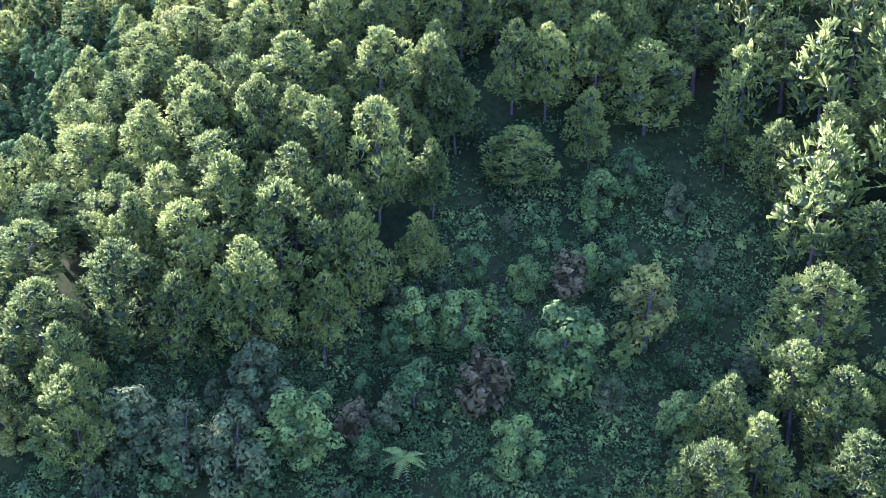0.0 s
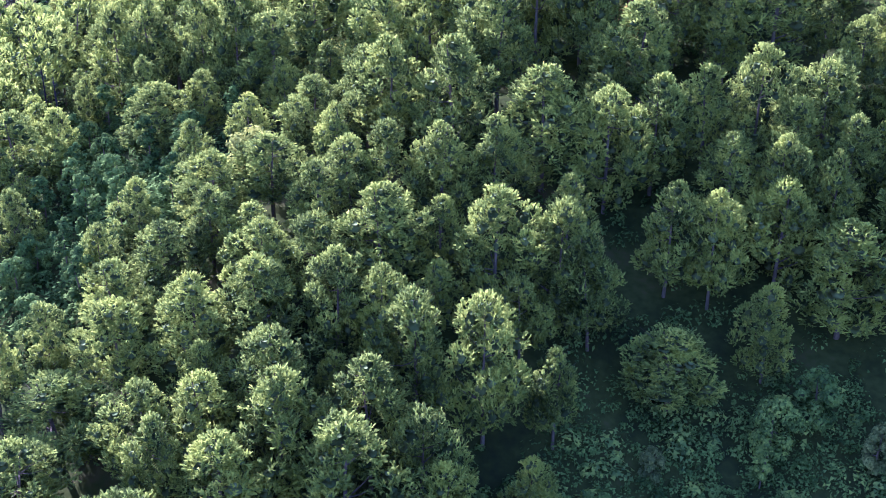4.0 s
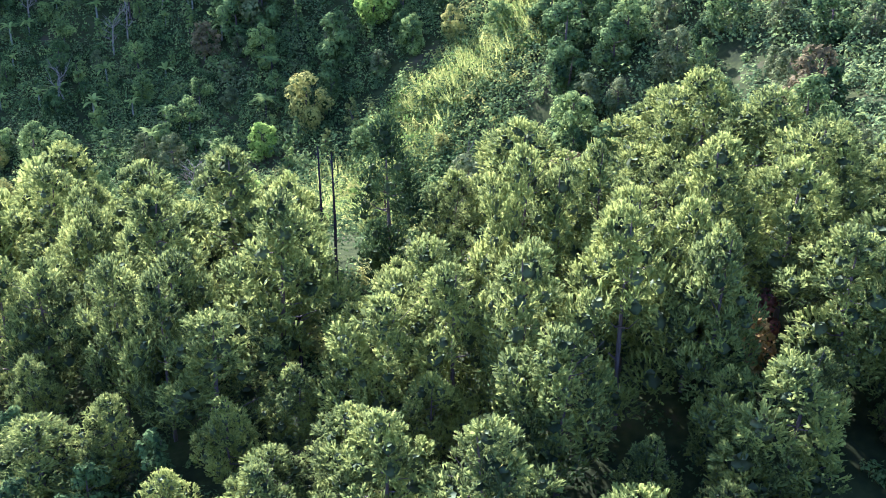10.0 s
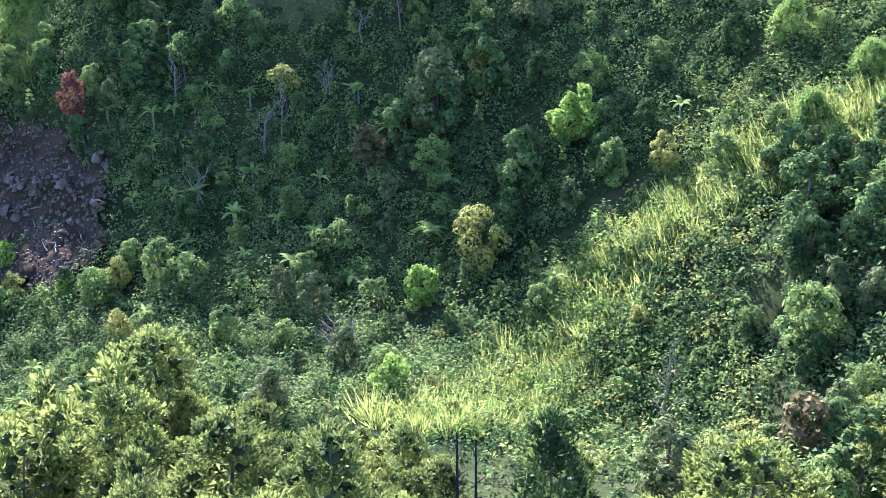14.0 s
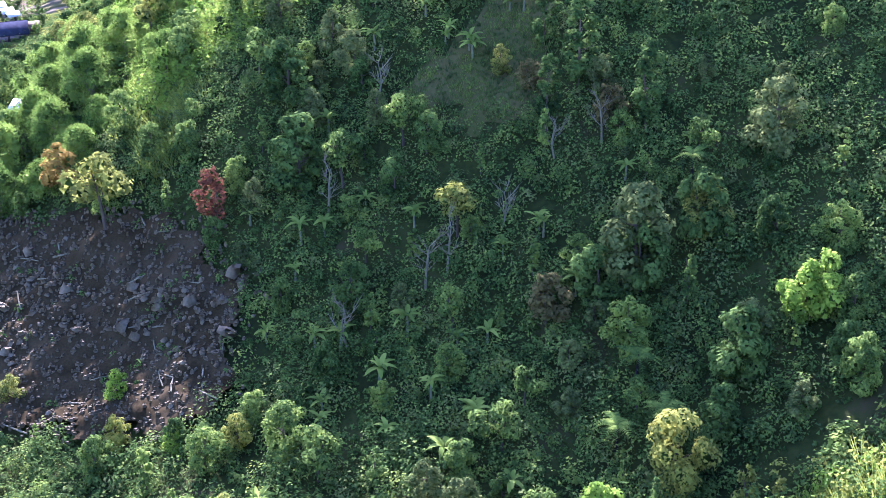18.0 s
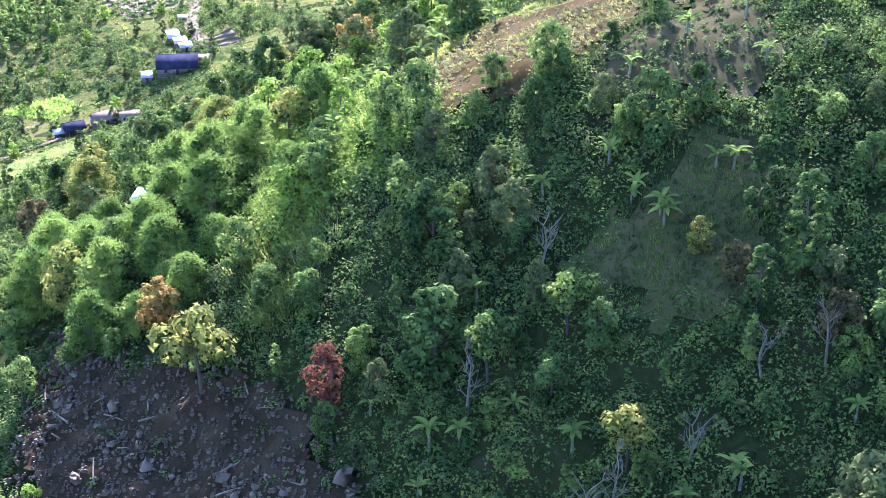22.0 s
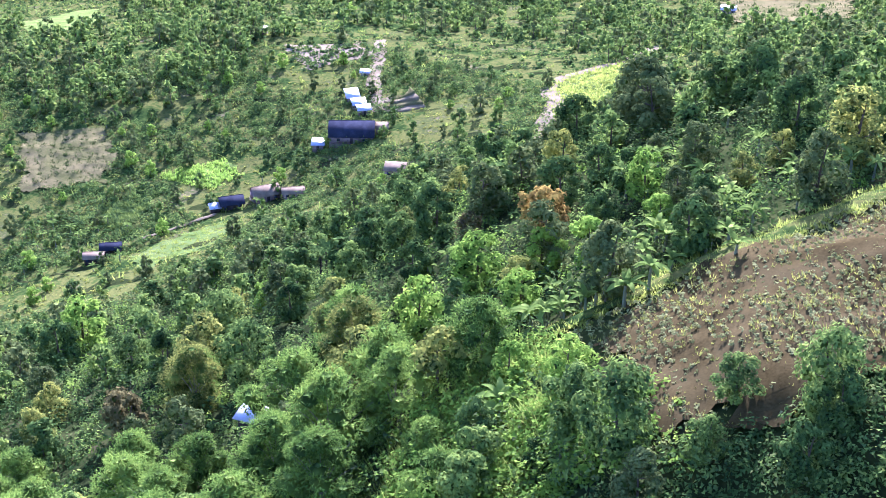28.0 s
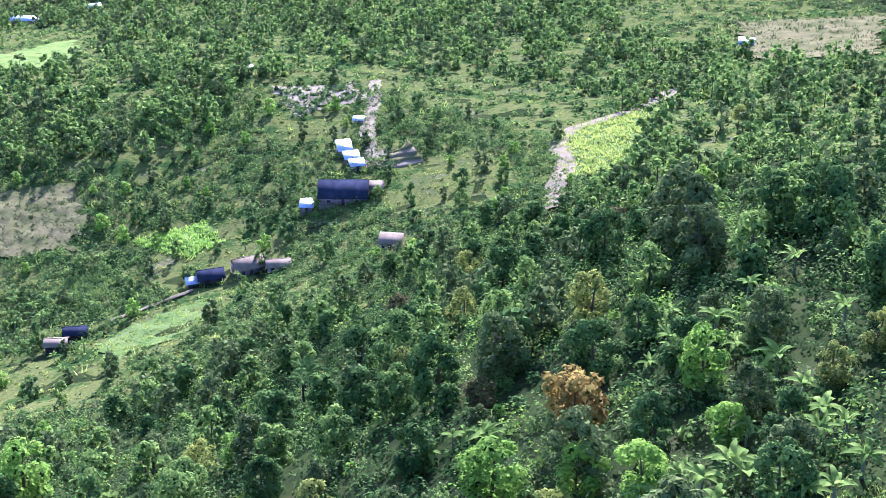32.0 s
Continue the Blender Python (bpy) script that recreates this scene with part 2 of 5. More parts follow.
def mesh_of(name, verts, faces, mat, smooth=False):
    me = bpy.data.meshes.new(name)
    v, f = np.asarray(verts, np.float32), np.asarray(faces, np.int32)
    me.vertices.add(len(v))
    me.vertices.foreach_set("co", v.ravel())
    me.loops.add(f.size)
    me.loops.foreach_set("vertex_index", f.ravel())
    me.polygons.add(len(f))
    me.polygons.foreach_set("loop_start", np.arange(0, f.size, f.shape[1], dtype=np.int32))
    for m in (mat if isinstance(mat, (list, tuple)) else [mat]):
        me.materials.append(m)
    if smooth:
        me.polygons.foreach_set("use_smooth", [True] * len(me.polygons))
    me.update(calc_edges=True)
    me.validate()
    return me


def part(name, me, parent, label="", m=None):
    ob = new(name, me)
    ob.parent = parent
    if m is not None:
        ob.matrix_basis = m
    return tagged(ob, label)


def steps(a, b, n):
    return np.linspace(a, b, n, endpoint=False)


gx = np.r_[steps(-4200, -1000, 24), steps(-1000, -320, 68), steps(-320, 120, 176), steps(120, 420, 24), np.linspace(420, 4200, 22)]
gy = np.r_[steps(-1500, -60, 16), steps(-60, 60, 12), steps(60, 480, 168), steps(480, 900, 60), np.linspace(900, 4600, 26)]
mx, my = np.meshgrid(gx, gy)
gz = ground(mx.ravel(), my.ravel()).reshape(mx.shape)
gi = np.arange(mx.size).reshape(mx.shape)
quads = np.stack([gi[:-1, :-1], gi[:-1, 1:], gi[1:, 1:], gi[1:, :-1]], -1).reshape(-1, 4)
land = new("ground", mesh_of("ground", np.stack([mx, my, gz], -1).reshape(-1, 3), quads, EARTH, True))
tagged(land, "hilly ground of dark earth, leaf litter and low green plants", "ground", kind="structure")


def inside(poly, x, y):
    x, y = np.asarray(x, float), np.asarray(y, float)
    hit = np.zeros(x.shape, bool)
    for (x0, y0), (x1, y1) in zip(poly, poly[1:] + poly[:1]):
        if y0 != y1:
            hit ^= ((y0 > y) != (y1 > y)) & (x < (x1 - x0) * (y - y0) / (y1 - y0) + x0)
    return hit


def patch(name, poly, mat, label, category, cell=1.5, lift=0.35, relief=None, wobble=1.2):
    """A sheet of another cover that follows the land inside an outline with an uneven edge."""
    p = np.array(poly, float)
    x, y = np.meshgrid(np.arange(p[:, 0].min() - 2, p[:, 0].max() + 2, cell), np.arange(p[:, 1].min() - 2, p[:, 1].max() + 2, cell))
    ok = inside(poly, x + 2 * wobble * lumps(x, y, 5.0, 3) + wobble * lumps(x, y, 2.0, 4), y + 2 * wobble * lumps(x, y, 5.0, 5) + wobble * lumps(x, y, 2.0, 6))
    z = ground(x.ravel(), y.ravel()).reshape(x.shape) + lift
    if relief is not None:
        z = z + relief(x, y)
    i = np.arange(x.size).reshape(x.shape)
    keep = ok[:-1, :-1] & ok[1:, :-1] & ok[:-1, 1:] & ok[1:, 1:]
    f = np.stack([i[:-1, :-1], i[:-1, 1:], i[1:, 1:], i[1:, :-1]], -1)[keep]
    used, inv = np.unique(f, return_inverse=True)
    v = np.stack([x, y, z], -1).reshape(-1, 3)[used]
    ob = new(name, mesh_of(name, v, inv.reshape(-1, 4), mat, True))
    return tagged(ob, label, category, kind="structure")


# ---- foliage builders ----
def scatter(poly, gap, count, keep=None, seed=1):
    """Places inside an outline, no two nearer than gap."""
    r = np.random.default_rng(seed)
    p = np.array(poly, float)
    found = []
    for _ in range(count * 12):
        if len(found) >= count:
            break
        q = r.uniform(p.min(0), p.max(0))
        if not inside(poly, q[:1], q[1:])[0] or (keep is not None and not keep(q[0], q[1])):
            continue
        if all((q[0] - a) ** 2 + (q[1] - b) ** 2 > gap * gap for a, b in found):
            found.append((q[0], q[1]))
    return found


def unit(v):
    return v / np.maximum(np.linalg.norm(v, axis=-1, keepdims=True), 1e-6)


def across(r, way, facing):
    """Sides of blades that lie flat on a lump's skin, a little turned at random; with no facing, any side."""
    n = r.normal(size=way.shape)
    return unit(np.cross(way, n if facing is None else unit(facing) + n * 0.35))


def blades(r, base, way, length, width, facing=None):
    """Pointed blades: a triangle each."""
    side = across(r, way, facing) * width[:, None] * 0.5
    v = np.stack([base - side, base + side, base + way * length[:, None]], 1).reshape(-1, 3)
    return v, np.arange(len(v)).reshape(-1, 3)


def leaves(r, at, normal, size):
    """Leaf sprays: a pointed triangle each, lying across its normal."""
    a = unit(np.cross(normal, r.normal(size=normal.shape)))
    b = np.cross(normal, a)
    s = size[:, None]
    v = np.stack([at - a * s * 0.62, at + a * s * 0.4 - b * s * 0.42, at + a * s * 0.4 + b * s * 0.42], 1).reshape(-1, 3)
    return v, np.arange(len(v)).reshape(-1, 3)


def join(sets):
    vs, fs, n = [], [], 0
    for v, f in sets:
        vs.append(v)
        fs.append(f + n)
        n += len(v)
    return np.concatenate(vs), np.concatenate(fs)


def core(r, centre, radius, sides=7):
    """A ragged inner mass of a foliage lump."""
    v, f = [], []
    rings = 3
    for k in range(rings):
        a = math.pi * (k + 0.5) / rings
        for s in range(sides):
            t = 2 * math.pi * (s + 0.5 * (k % 2)) / sides
            q = r.uniform(0.75, 1.05)
            v.append([centre[i] + radius[i] * q * c for i, c in enumerate((math.sin(a) * math.cos(t), math.sin(a) * math.sin(t), math.cos(a)))])
    for k in range(rings - 1):
        for s in range(sides):
            a, b = k * sides + s, k * sides + (s + 1) % sides
            f += [[a, b, b + sides], [a, b + sides, a + sides]]
    for s in range(1, sides - 1):
        f.append([0, s, s + 1])
    return np.array(v), np.array(f)


def tube(points, radii, sides=6):
    pts = np.array(points, float)
    v, f = [], []
    for k, p in enumerate(pts):
        d = unit((pts[min(k + 1, len(pts) - 1)] - pts[max(k - 1, 0)])[None])[0]
        a = unit(np.cross(d, [0.31, 0.95, 0.11])[None])[0]
        b = np.cross(d, a)
        for s in range(sides):
            t = 2 * math.pi * s / sides
            v.append(p + radii[k] * (a * math.cos(t) + b * math.sin(t)))
    for k in range(len(pts) - 1):
        for s in range(sides):
            a, b = k * sides + s, k * sides + (s + 1) % sides
            f += [[a, b, b + sides], [a, b + sides, a + sides]]
    return np.array(v), np.array(f)


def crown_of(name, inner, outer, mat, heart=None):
    """A crown: an inside coloured dark for its shade, and the leaves round it."""
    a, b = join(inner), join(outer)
    me = mesh_of(name, *join([a, b]), [mat, heart or CROWN_SHADE])
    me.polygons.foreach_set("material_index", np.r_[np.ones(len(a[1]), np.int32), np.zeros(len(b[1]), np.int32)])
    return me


def puffs(r, lo, hi, shape, number, size, count, flat=0.8, heart=0.5):
    """A crown of rounded foliage lumps on an uneven outline: points on the skin of the lumps with
    their outward ways, the lump that each belongs to, and small dark hearts inside the lumps."""
    k = np.arange(number)
    s = np.clip((k + r.uniform(0, 1, number)) / number, 0.03, 0.97)
    a = k * 2.4 + r.uniform(-0.9, 0.9, number)
    lop = r.uniform(0, 6.28, 2)
    out = np.clip(shape(s) - 0.55 * size, 0.05, None) * (1 + 0.22 * np.cos(a - lop[0]) + 0.14 * np.cos(2 * a - lop[1])) * r.uniform(0.6, 1.05, number)
    rad = size * r.uniform(0.65, 1.3, number) * (1 - 0.3 * s)
    c = np.stack([np.cos(a) * out, np.sin(a) * out, lo + (hi - lo) * s - rad * flat * s], 1)
    own = r.choice(number, count * 2, p=rad ** 2 / (rad ** 2).sum())
    d = unit(r.normal(size=(len(own), 3)) + [0, 0, 0.25])
    squash = np.array([1, 1, flat])
    p = c[own] + d * squash * (rad[own] * r.uniform(0.8, 1.04, len(own)))[:, None]
    far = np.linalg.norm((p[:, None] - c[None]) / squash, axis=2) / rad[None]
    far[np.arange(len(own)), own] = 9
    free = far.min(1) > 0.72
    p, d, own = p[free][:count], d[free][:count], own[free][:count]
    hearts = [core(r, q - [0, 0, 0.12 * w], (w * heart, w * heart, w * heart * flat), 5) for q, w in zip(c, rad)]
    return p, d, hearts


def trunk_set(r, height, radius, limbs, reach, lean=0.3, start=0.4):
    bend = r.normal(size=2) * lean
    pts = [(bend[0] * s * s, bend[1] * s * s, height * s - (0.8 if s == 0 else 0)) for s in np.linspace(0, 1, 6)]
    sets = [tube(pts, [radius * (1.15 - 0.95 * s) for s in np.linspace(0, 1, 6)], 7)]
    for _ in range(limbs):
        s = r.uniform(start, 0.92)
        b = np.array((bend[0] * s * s, bend[1] * s * s, height * s))
        a = r.uniform(0, 2 * math.pi)
        q = reach * r.uniform(0.5, 1.0) * (1.15 - 0.5 * s)
        e = b + np.array((math.cos(a) * q, math.sin(a) * q, q * r.uniform(0.3, 0.9)))
        m = (b + e) / 2 + np.array((0, 0, -0.1 * q))
        w = radius * (1 - 0.8 * s) * 0.6
        sets.append(tube([b, m, e], [w, w * 0.6, w * 0.2], 5))
    return join(sets)


def fans(r, base, way, length, width, facing=None):
    """Needle fans: a triangle each, narrow at the twig and wide at the open end."""
    side = across(r, way, facing) * width[:, None] * 0.5
    end = base + way * length[:, None]
    v = np.stack([base, end - side, end + side], 1).reshape(-1, 3)
    return v, np.arange(len(v)).reshape(-1, 3)


def pine_meshes(seed, height, spread_, bare, tufts, fine=1.0, mat=PINE, peak=2.2):
    """A tall pine: straight trunk, domed lumpy crown of upright needle brushes."""
    r = np.random.default_rng(seed)
    wood = trunk_set(r, height * 0.9, 0.2, 12, spread_ * 0.7, 0.5, bare)
    lo = height * bare
    at, d, inner = puffs(r, lo, height - 0.6, lambda s: spread_ * np.clip(1 - s ** peak, 0, 1) ** 0.62 * (0.62 + 0.38 * np.clip(s / 0.3, 0, 1)), 34, spread_ * 0.3, tufts, 0.85, 0.5)
    way = unit(d * 0.6 + [0, 0, 0.62] + r.normal(size=d.shape) * 0.16)
    outer = []
    for k in range(6):
        w = unit(way + r.normal(size=way.shape) * 0.36)
        kind, lo_, hi_ = (fans, 0.09, 0.18) if k < 3 else (blades, 0.1, 0.17)
        outer.append(kind(r, at - w * 0.15, w, r.uniform(0.4, 0.72, len(at)) * fine, r.uniform(lo_, hi_, len(at)) * fine, d + [0, 0, 0.25]))
    return mesh_of("pine_trunk", *wood, BARK, True), crown_of("pine_crown", inner, outer, mat, NEEDLE_SHADE)


def broad_meshes(seed, height, spread_, bare, count, size, mat, lumps=12, bark=BARK, up=0.5, limbs=7):
    """A broad-leaved tree: limbs and a lumpy crown of leaf sprays with gaps."""
    r = np.random.default_rng(seed)
    wood = trunk_set(r, height * 0.82, 0.045 * spread_ + 0.06, limbs, spread_ * 0.8, 0.5, max(0.3, bare))
    at, d, inner = puffs(r, height * bare, height, lambda s: spread_ * np.sin(np.pi * (0.12 + 0.83 * s)) ** 0.6, lumps + 6, spread_ * 0.4, count)
    at = at + d * r.uniform(-0.5, 0.35, (len(at), 1)) * size
    nrm = unit(d * 0.8 + [0, 0, up * 0.7] + r.normal(size=d.shape) * 0.24)
    outer = [leaves(r, at, nrm, r.uniform(0.6, 1.3, len(at)) * size)]
    # The darker heart colour paints the shade inside the crown.
    return mesh_of("tree_trunk", *wood, bark, True), crown_of("tree_crown", inner, outer, mat, DEEP if mat != DEEP else CROWN_SHADE)


def wood_of(name, kinds, places, scale, label, seed):
    """Trees too many to count, joined into one mesh of trunks and crowns."""
    r = np.random.default_rng(seed)
    packs = []
    for kind in kinds:
        one = []
        for ch in kind.children:
            v = np.empty(len(ch.data.vertices) * 3, np.float32)
            f = np.empty(len(ch.data.polygons) * 3, np.int32)
            ch.data.vertices.foreach_get("co", v)
            ch.data.loops.foreach_get("vertex_index", f)
            i = np.empty(len(ch.data.polygons), np.int32)
            ch.data.polygons.foreach_get("material_index", i)
            one.append((v.reshape(-1, 3), f.reshape(-1, 3), i, [m for m in ch.data.materials]))
        packs.append(one)
    mats = list({m.name: m for one in packs for *_, some in one for m in some}.values())
    vs, fs, mi, n = [], [], [], 0
    p = np.array(places)
    z = ground(p[:, 0], p[:, 1])
    for (x, y), h in zip(p, z):
        a, k = r.uniform(0, 6.28), scale * r.uniform(0.8, 1.2)
        turn = np.array([[math.cos(a), -math.sin(a), 0], [math.sin(a), math.cos(a), 0], [0, 0, 1]]) * k
        for v, f, i, some in packs[r.integers(len(packs))]:
            vs.append(v @ turn.T + [x, y, h])
            fs.append(f + n)
            mi.append(np.array([mats.index(m) for m in some], np.int32)[i])
            n += len(v)
    me = mesh_of(name, np.concatenate(vs), np.concatenate(fs), mats)
    me.polygons.foreach_set("material_index", np.concatenate(mi))
    return tagged(new(name, me), label, "trees", kind="stuff")


def thing(name, label, category, group=""):
    return tagged(new(name), label, category, group)


def tree_kind(name, label, category, group, pair):
    root = thing(name, label, category, group)
    part("trunk", pair[0], root)
    part("crown", pair[1], root)
    return root


STOOD = set()


def put(kinds, x, y, scale, seed, sink=0.0):
    """Stand one of the kinds at a place, the first time itself, later as a copy."""
    r = random.Random(seed)
    ob = kinds[r.randrange(len(kinds))]
    m = Matrix.Translation((x, y, ground_at(x, y) - sink)) @ Matrix.Rotation(r.uniform(0, 6.28), 4, "Z") @ Matrix.Rotation(r.uniform(-0.05, 0.05), 4, "X")
    if ob.name not in STOOD:
        STOOD.add(ob.name)
        c = ob
        ob.matrix_basis = m
    else:
        c = copy_thing(ob, m)
        c.scale = (1, 1, 1)
    k = scale * r.uniform(0.93, 1.07)
    c.scale = (k * r.uniform(0.92, 1.08), k * r.uniform(0.92, 1.08), k)
    return c


# ---- pine forest ----
PINES = [tree_kind("pine_tree", "tall pine with a bare trunk and a lumpy olive-green crown", "tree", "pines of the spur",
                   pine_meshes(20 + k, 15, w, b, 1600, 1.0, PINE, p)) for k, (w, b, p) in enumerate(((4.4, 0.22, 2.4), (4.6, 0.2, 2.0), (4.2, 0.3, 2.8), (4.8, 0.14, 2.2), (4.3, 0.26, 1.6), (4.7, 0.2, 3.0)))]
PINE_ZONE = [(-100, 236), (-84, 244), (-58, 250), (-40, 238), (-20, 234), (0, 224), (28, 230), (66, 240), (66, 84), (32, 78), (24, 106), (36, 126), (38, 142), (26, 154),
             (6, 149), (-3, 134), (-10, 125), (-18, 119), (-34, 116), (-46, 110), (-70, 120), (-105, 170)]
DARK_GAP = [(-60, 146), (-50, 150), (-47, 158), (-44, 166), (-41, 172), (-40, 184), (-36, 190), (-42, 194), (-48, 190), (-53, 196), (-60, 206), (-64, 200), (-60, 190), (-58, 176), (-60, 162)]
# place and height of each tall crown that can be told apart, from the front of the spur to its back
FRONT_PINES = [(25.2, 105.6, 13.6), (39.3, 106.0, 13.5), (-34.6, 108.9, 13.9), (30.0, 109.2, 13.5), (38.9, 113.6, 13.5), (-36.6, 113.7, 13.8), (28.1, 113.8, 13.5), (35.2, 117.2, 13.4), (-39.8, 119.2, 13.6), (-33.0, 123.0, 14.5), (-19.8, 123.0, 16.6), (39.8, 126.2, 13.3), (-26.8, 129.3, 13.9), (-44.0, 129.5, 11.9), (-9.1, 130.5, 14.0), (-17.2, 130.6, 17.0), (-32.5, 131.6, 12.8), (46.1, 133.1, 13.3), (-22.9, 134.4, 16.0), (-11.6, 134.9, 14.5), (-34.6, 135.6, 12.1), (-29.7, 136.1, 13.0), (-16.3, 138.0, 14.7), (-44.0, 139.0, 9.0), (-24.8, 140.2, 13.9), (-13.0, 144.6, 15.9), (-7.3, 144.7, 16.7), (-40.0, 145.7, 11.4), (38.6, 146.0, 13.0), (44.4, 147.2, 13.1)]
DOME_PINES = [(-33.3, 147.3, 12.5), (-16.8, 149.0, 13.3), (-21.0, 149.6, 14.2), (49.9, 149.8, 13.1), (-27.8, 150.0, 12.3), (9.1, 150.8, 9.0), (-41.8, 151.1, 11.1), (-28.5, 155.3, 11.4), (-24.0, 155.9, 12.2), (1.6, 156.0, 13.3), (-38.7, 157.0, 10.8), (-1.6, 157.9, 14.6), (-7.5, 158.0, 14.9), (-18.4, 159.3, 12.8), (24.9, 159.5, 12.8), (-31.0, 160.8, 9.2), (12.8, 161.5, 13.3), (41.9, 161.5, 12.6), (-35.4, 162.0, 10.9), (8.7, 162.6, 13.0), (19.1, 163.7, 13.0), (-25.5, 164.7, 10.8), (31.7, 166.0, 12.4), (24.0, 167.4, 13.0), (-22.6, 167.9, 11.3), (-36.6, 167.9, 10.5), (-13.6, 168.2, 12.9), (19.4, 168.6, 13.7), (-8.5, 169.0, 13.7), (14.6, 169.5, 13.0)]
SPUR_PINES = [(-31.0, 170.0, 11.1), (-19.0, 170.5, 11.5), (26.0, 172.4, 13.2), (2.6, 172.7, 14.5), (21.0, 174.1, 13.7), (-3.9, 175.5, 14.5), (7.3, 176.0, 14.0), (12.5, 178.4, 13.3), (24.4, 178.8, 14.1), (17.6, 179.0, 15.8), (-13.5, 179.6, 15.9), (-28.7, 180.2, 11.5), (-20.2, 180.8, 15.5), (-64.0, 184.0, 13.6), (-29.0, 185.0, 9.7), (-23.5, 185.0, 12.7), (5.4, 185.6, 15.4), (-9.4, 187.0, 16.7), (-49.6, 192.0, 10.7), (-12.3, 194.0, 18.8), (-23.2, 194.2, 14.7), (0.6, 195.8, 18.5), (-17.7, 196.0, 15.9), (20.7, 196.4, 13.9), (-36.5, 196.4, 14.2), (-5.7, 196.5, 19.8), (10.0, 198.0, 15.5), (-41.5, 200.3, 16.9), (-20.3, 200.5, 15.9), (-0.7, 200.7, 17.4)]
BACK_PINES = [(-5.6, 203.1, 17.1), (-46.7, 203.5, 17.1), (-42.0, 205.0, 16.4), (16.1, 205.3, 14.5), (-33.5, 206.0, 20.0), (-54.8, 207.7, 16.6), (-14.3, 208.0, 19.5), (-11.0, 208.0, 16.9), (6.7, 208.7, 15.9), (-60.2, 210.6, 17.0), (1.2, 210.7, 16.3), (-7.9, 212.2, 16.8), (-46.5, 213.0, 19.9), (9.8, 215.5, 15.4), (-53.6, 215.6, 17.6), (-35.3, 215.9, 17.3), (-55.2, 219.8, 17.7), (-42.0, 222.6, 18.8), (-58.0, 223.7, 18.1), (-15.5, 224.0, 16.0), (6.5, 224.7, 15.2), (-53.0, 228.3, 17.6), (1.0, 232.6, 15.9), (-64.9, 234.1, 17.4), (-2.7, 241.0, 13.1), (-84.6, 241.3, 16.2), (-69.8, 249.4, 16.4)]
TALL = FRONT_PINES + DOME_PINES + SPUR_PINES + BACK_PINES
TALL_AT = np.array([q[:2] for q in TALL])
GLADES = [(-34, 228, 5.5), (-33, 220, 6), (-31, 212, 5.5), (-26, 223, 4), (-25, 215, 4), (-23, 231, 4), (-34, 213, 4), (5, 203, 4), (8, 155, 6), (12, 190, 5), (-8, 164, 4), (20, 186, 4)]
for n, (x, y, h) in enumerate(TALL):
    r_ = random.Random(n * 3 + 1)
    near = np.sort(np.hypot(*(TALL_AT - (x, y)).T))[1]
    wide = min(max(0.85 * near, 3.9), 6.0) * r_.uniform(0.92, 1.08) / 4.5
    c_ = put(PINES, x, y, 1.0, n)
    c_.scale = (wide * r_.uniform(0.93, 1.07), wide * r_.uniform(0.93, 1.07), h / 15)
near_pines, more_pines = [], []
for x, y in scatter(PINE_ZONE, 5.4, 420, lambda a, b: not inside(DARK_GAP, [a], [b])[0] and all(math.hypot(a - p, b - q) > w for p, q, w in GLADES) and np.hypot(*(TALL_AT - (a, b)).T).min() > (5.6 if -52 < a < 24 and 122 < b < 232 else 5.0), 3):
    (near_pines if (x < 34 or y < 130) and x > -70 and len(near_pines) < 150 else more_pines).append((x, y))
for n, (x, y) in enumerate(near_pines):
    put(PINES, x, y, 0.62 + 0.16 * random.Random(n * 3 + 1).random(), n)
FAR_PINES = [tree_kind("pine_tree", "tall pine at the far side of the forest", "tree", "pines of the spur", pine_meshes(26 + k, h, w * 1.2, 0.3, 180, 2.3)) for k, (h, w) in enumerate(((17, 3.7), (15, 3.9)))]
wood_of("pine_wood", FAR_PINES, more_pines[2:], 0.92, "further tall pines of the same forest", 31)
for ob, (x, y) in zip(FAR_PINES, more_pines[:2]):
    put([ob], x, y, 0.92, int(x))

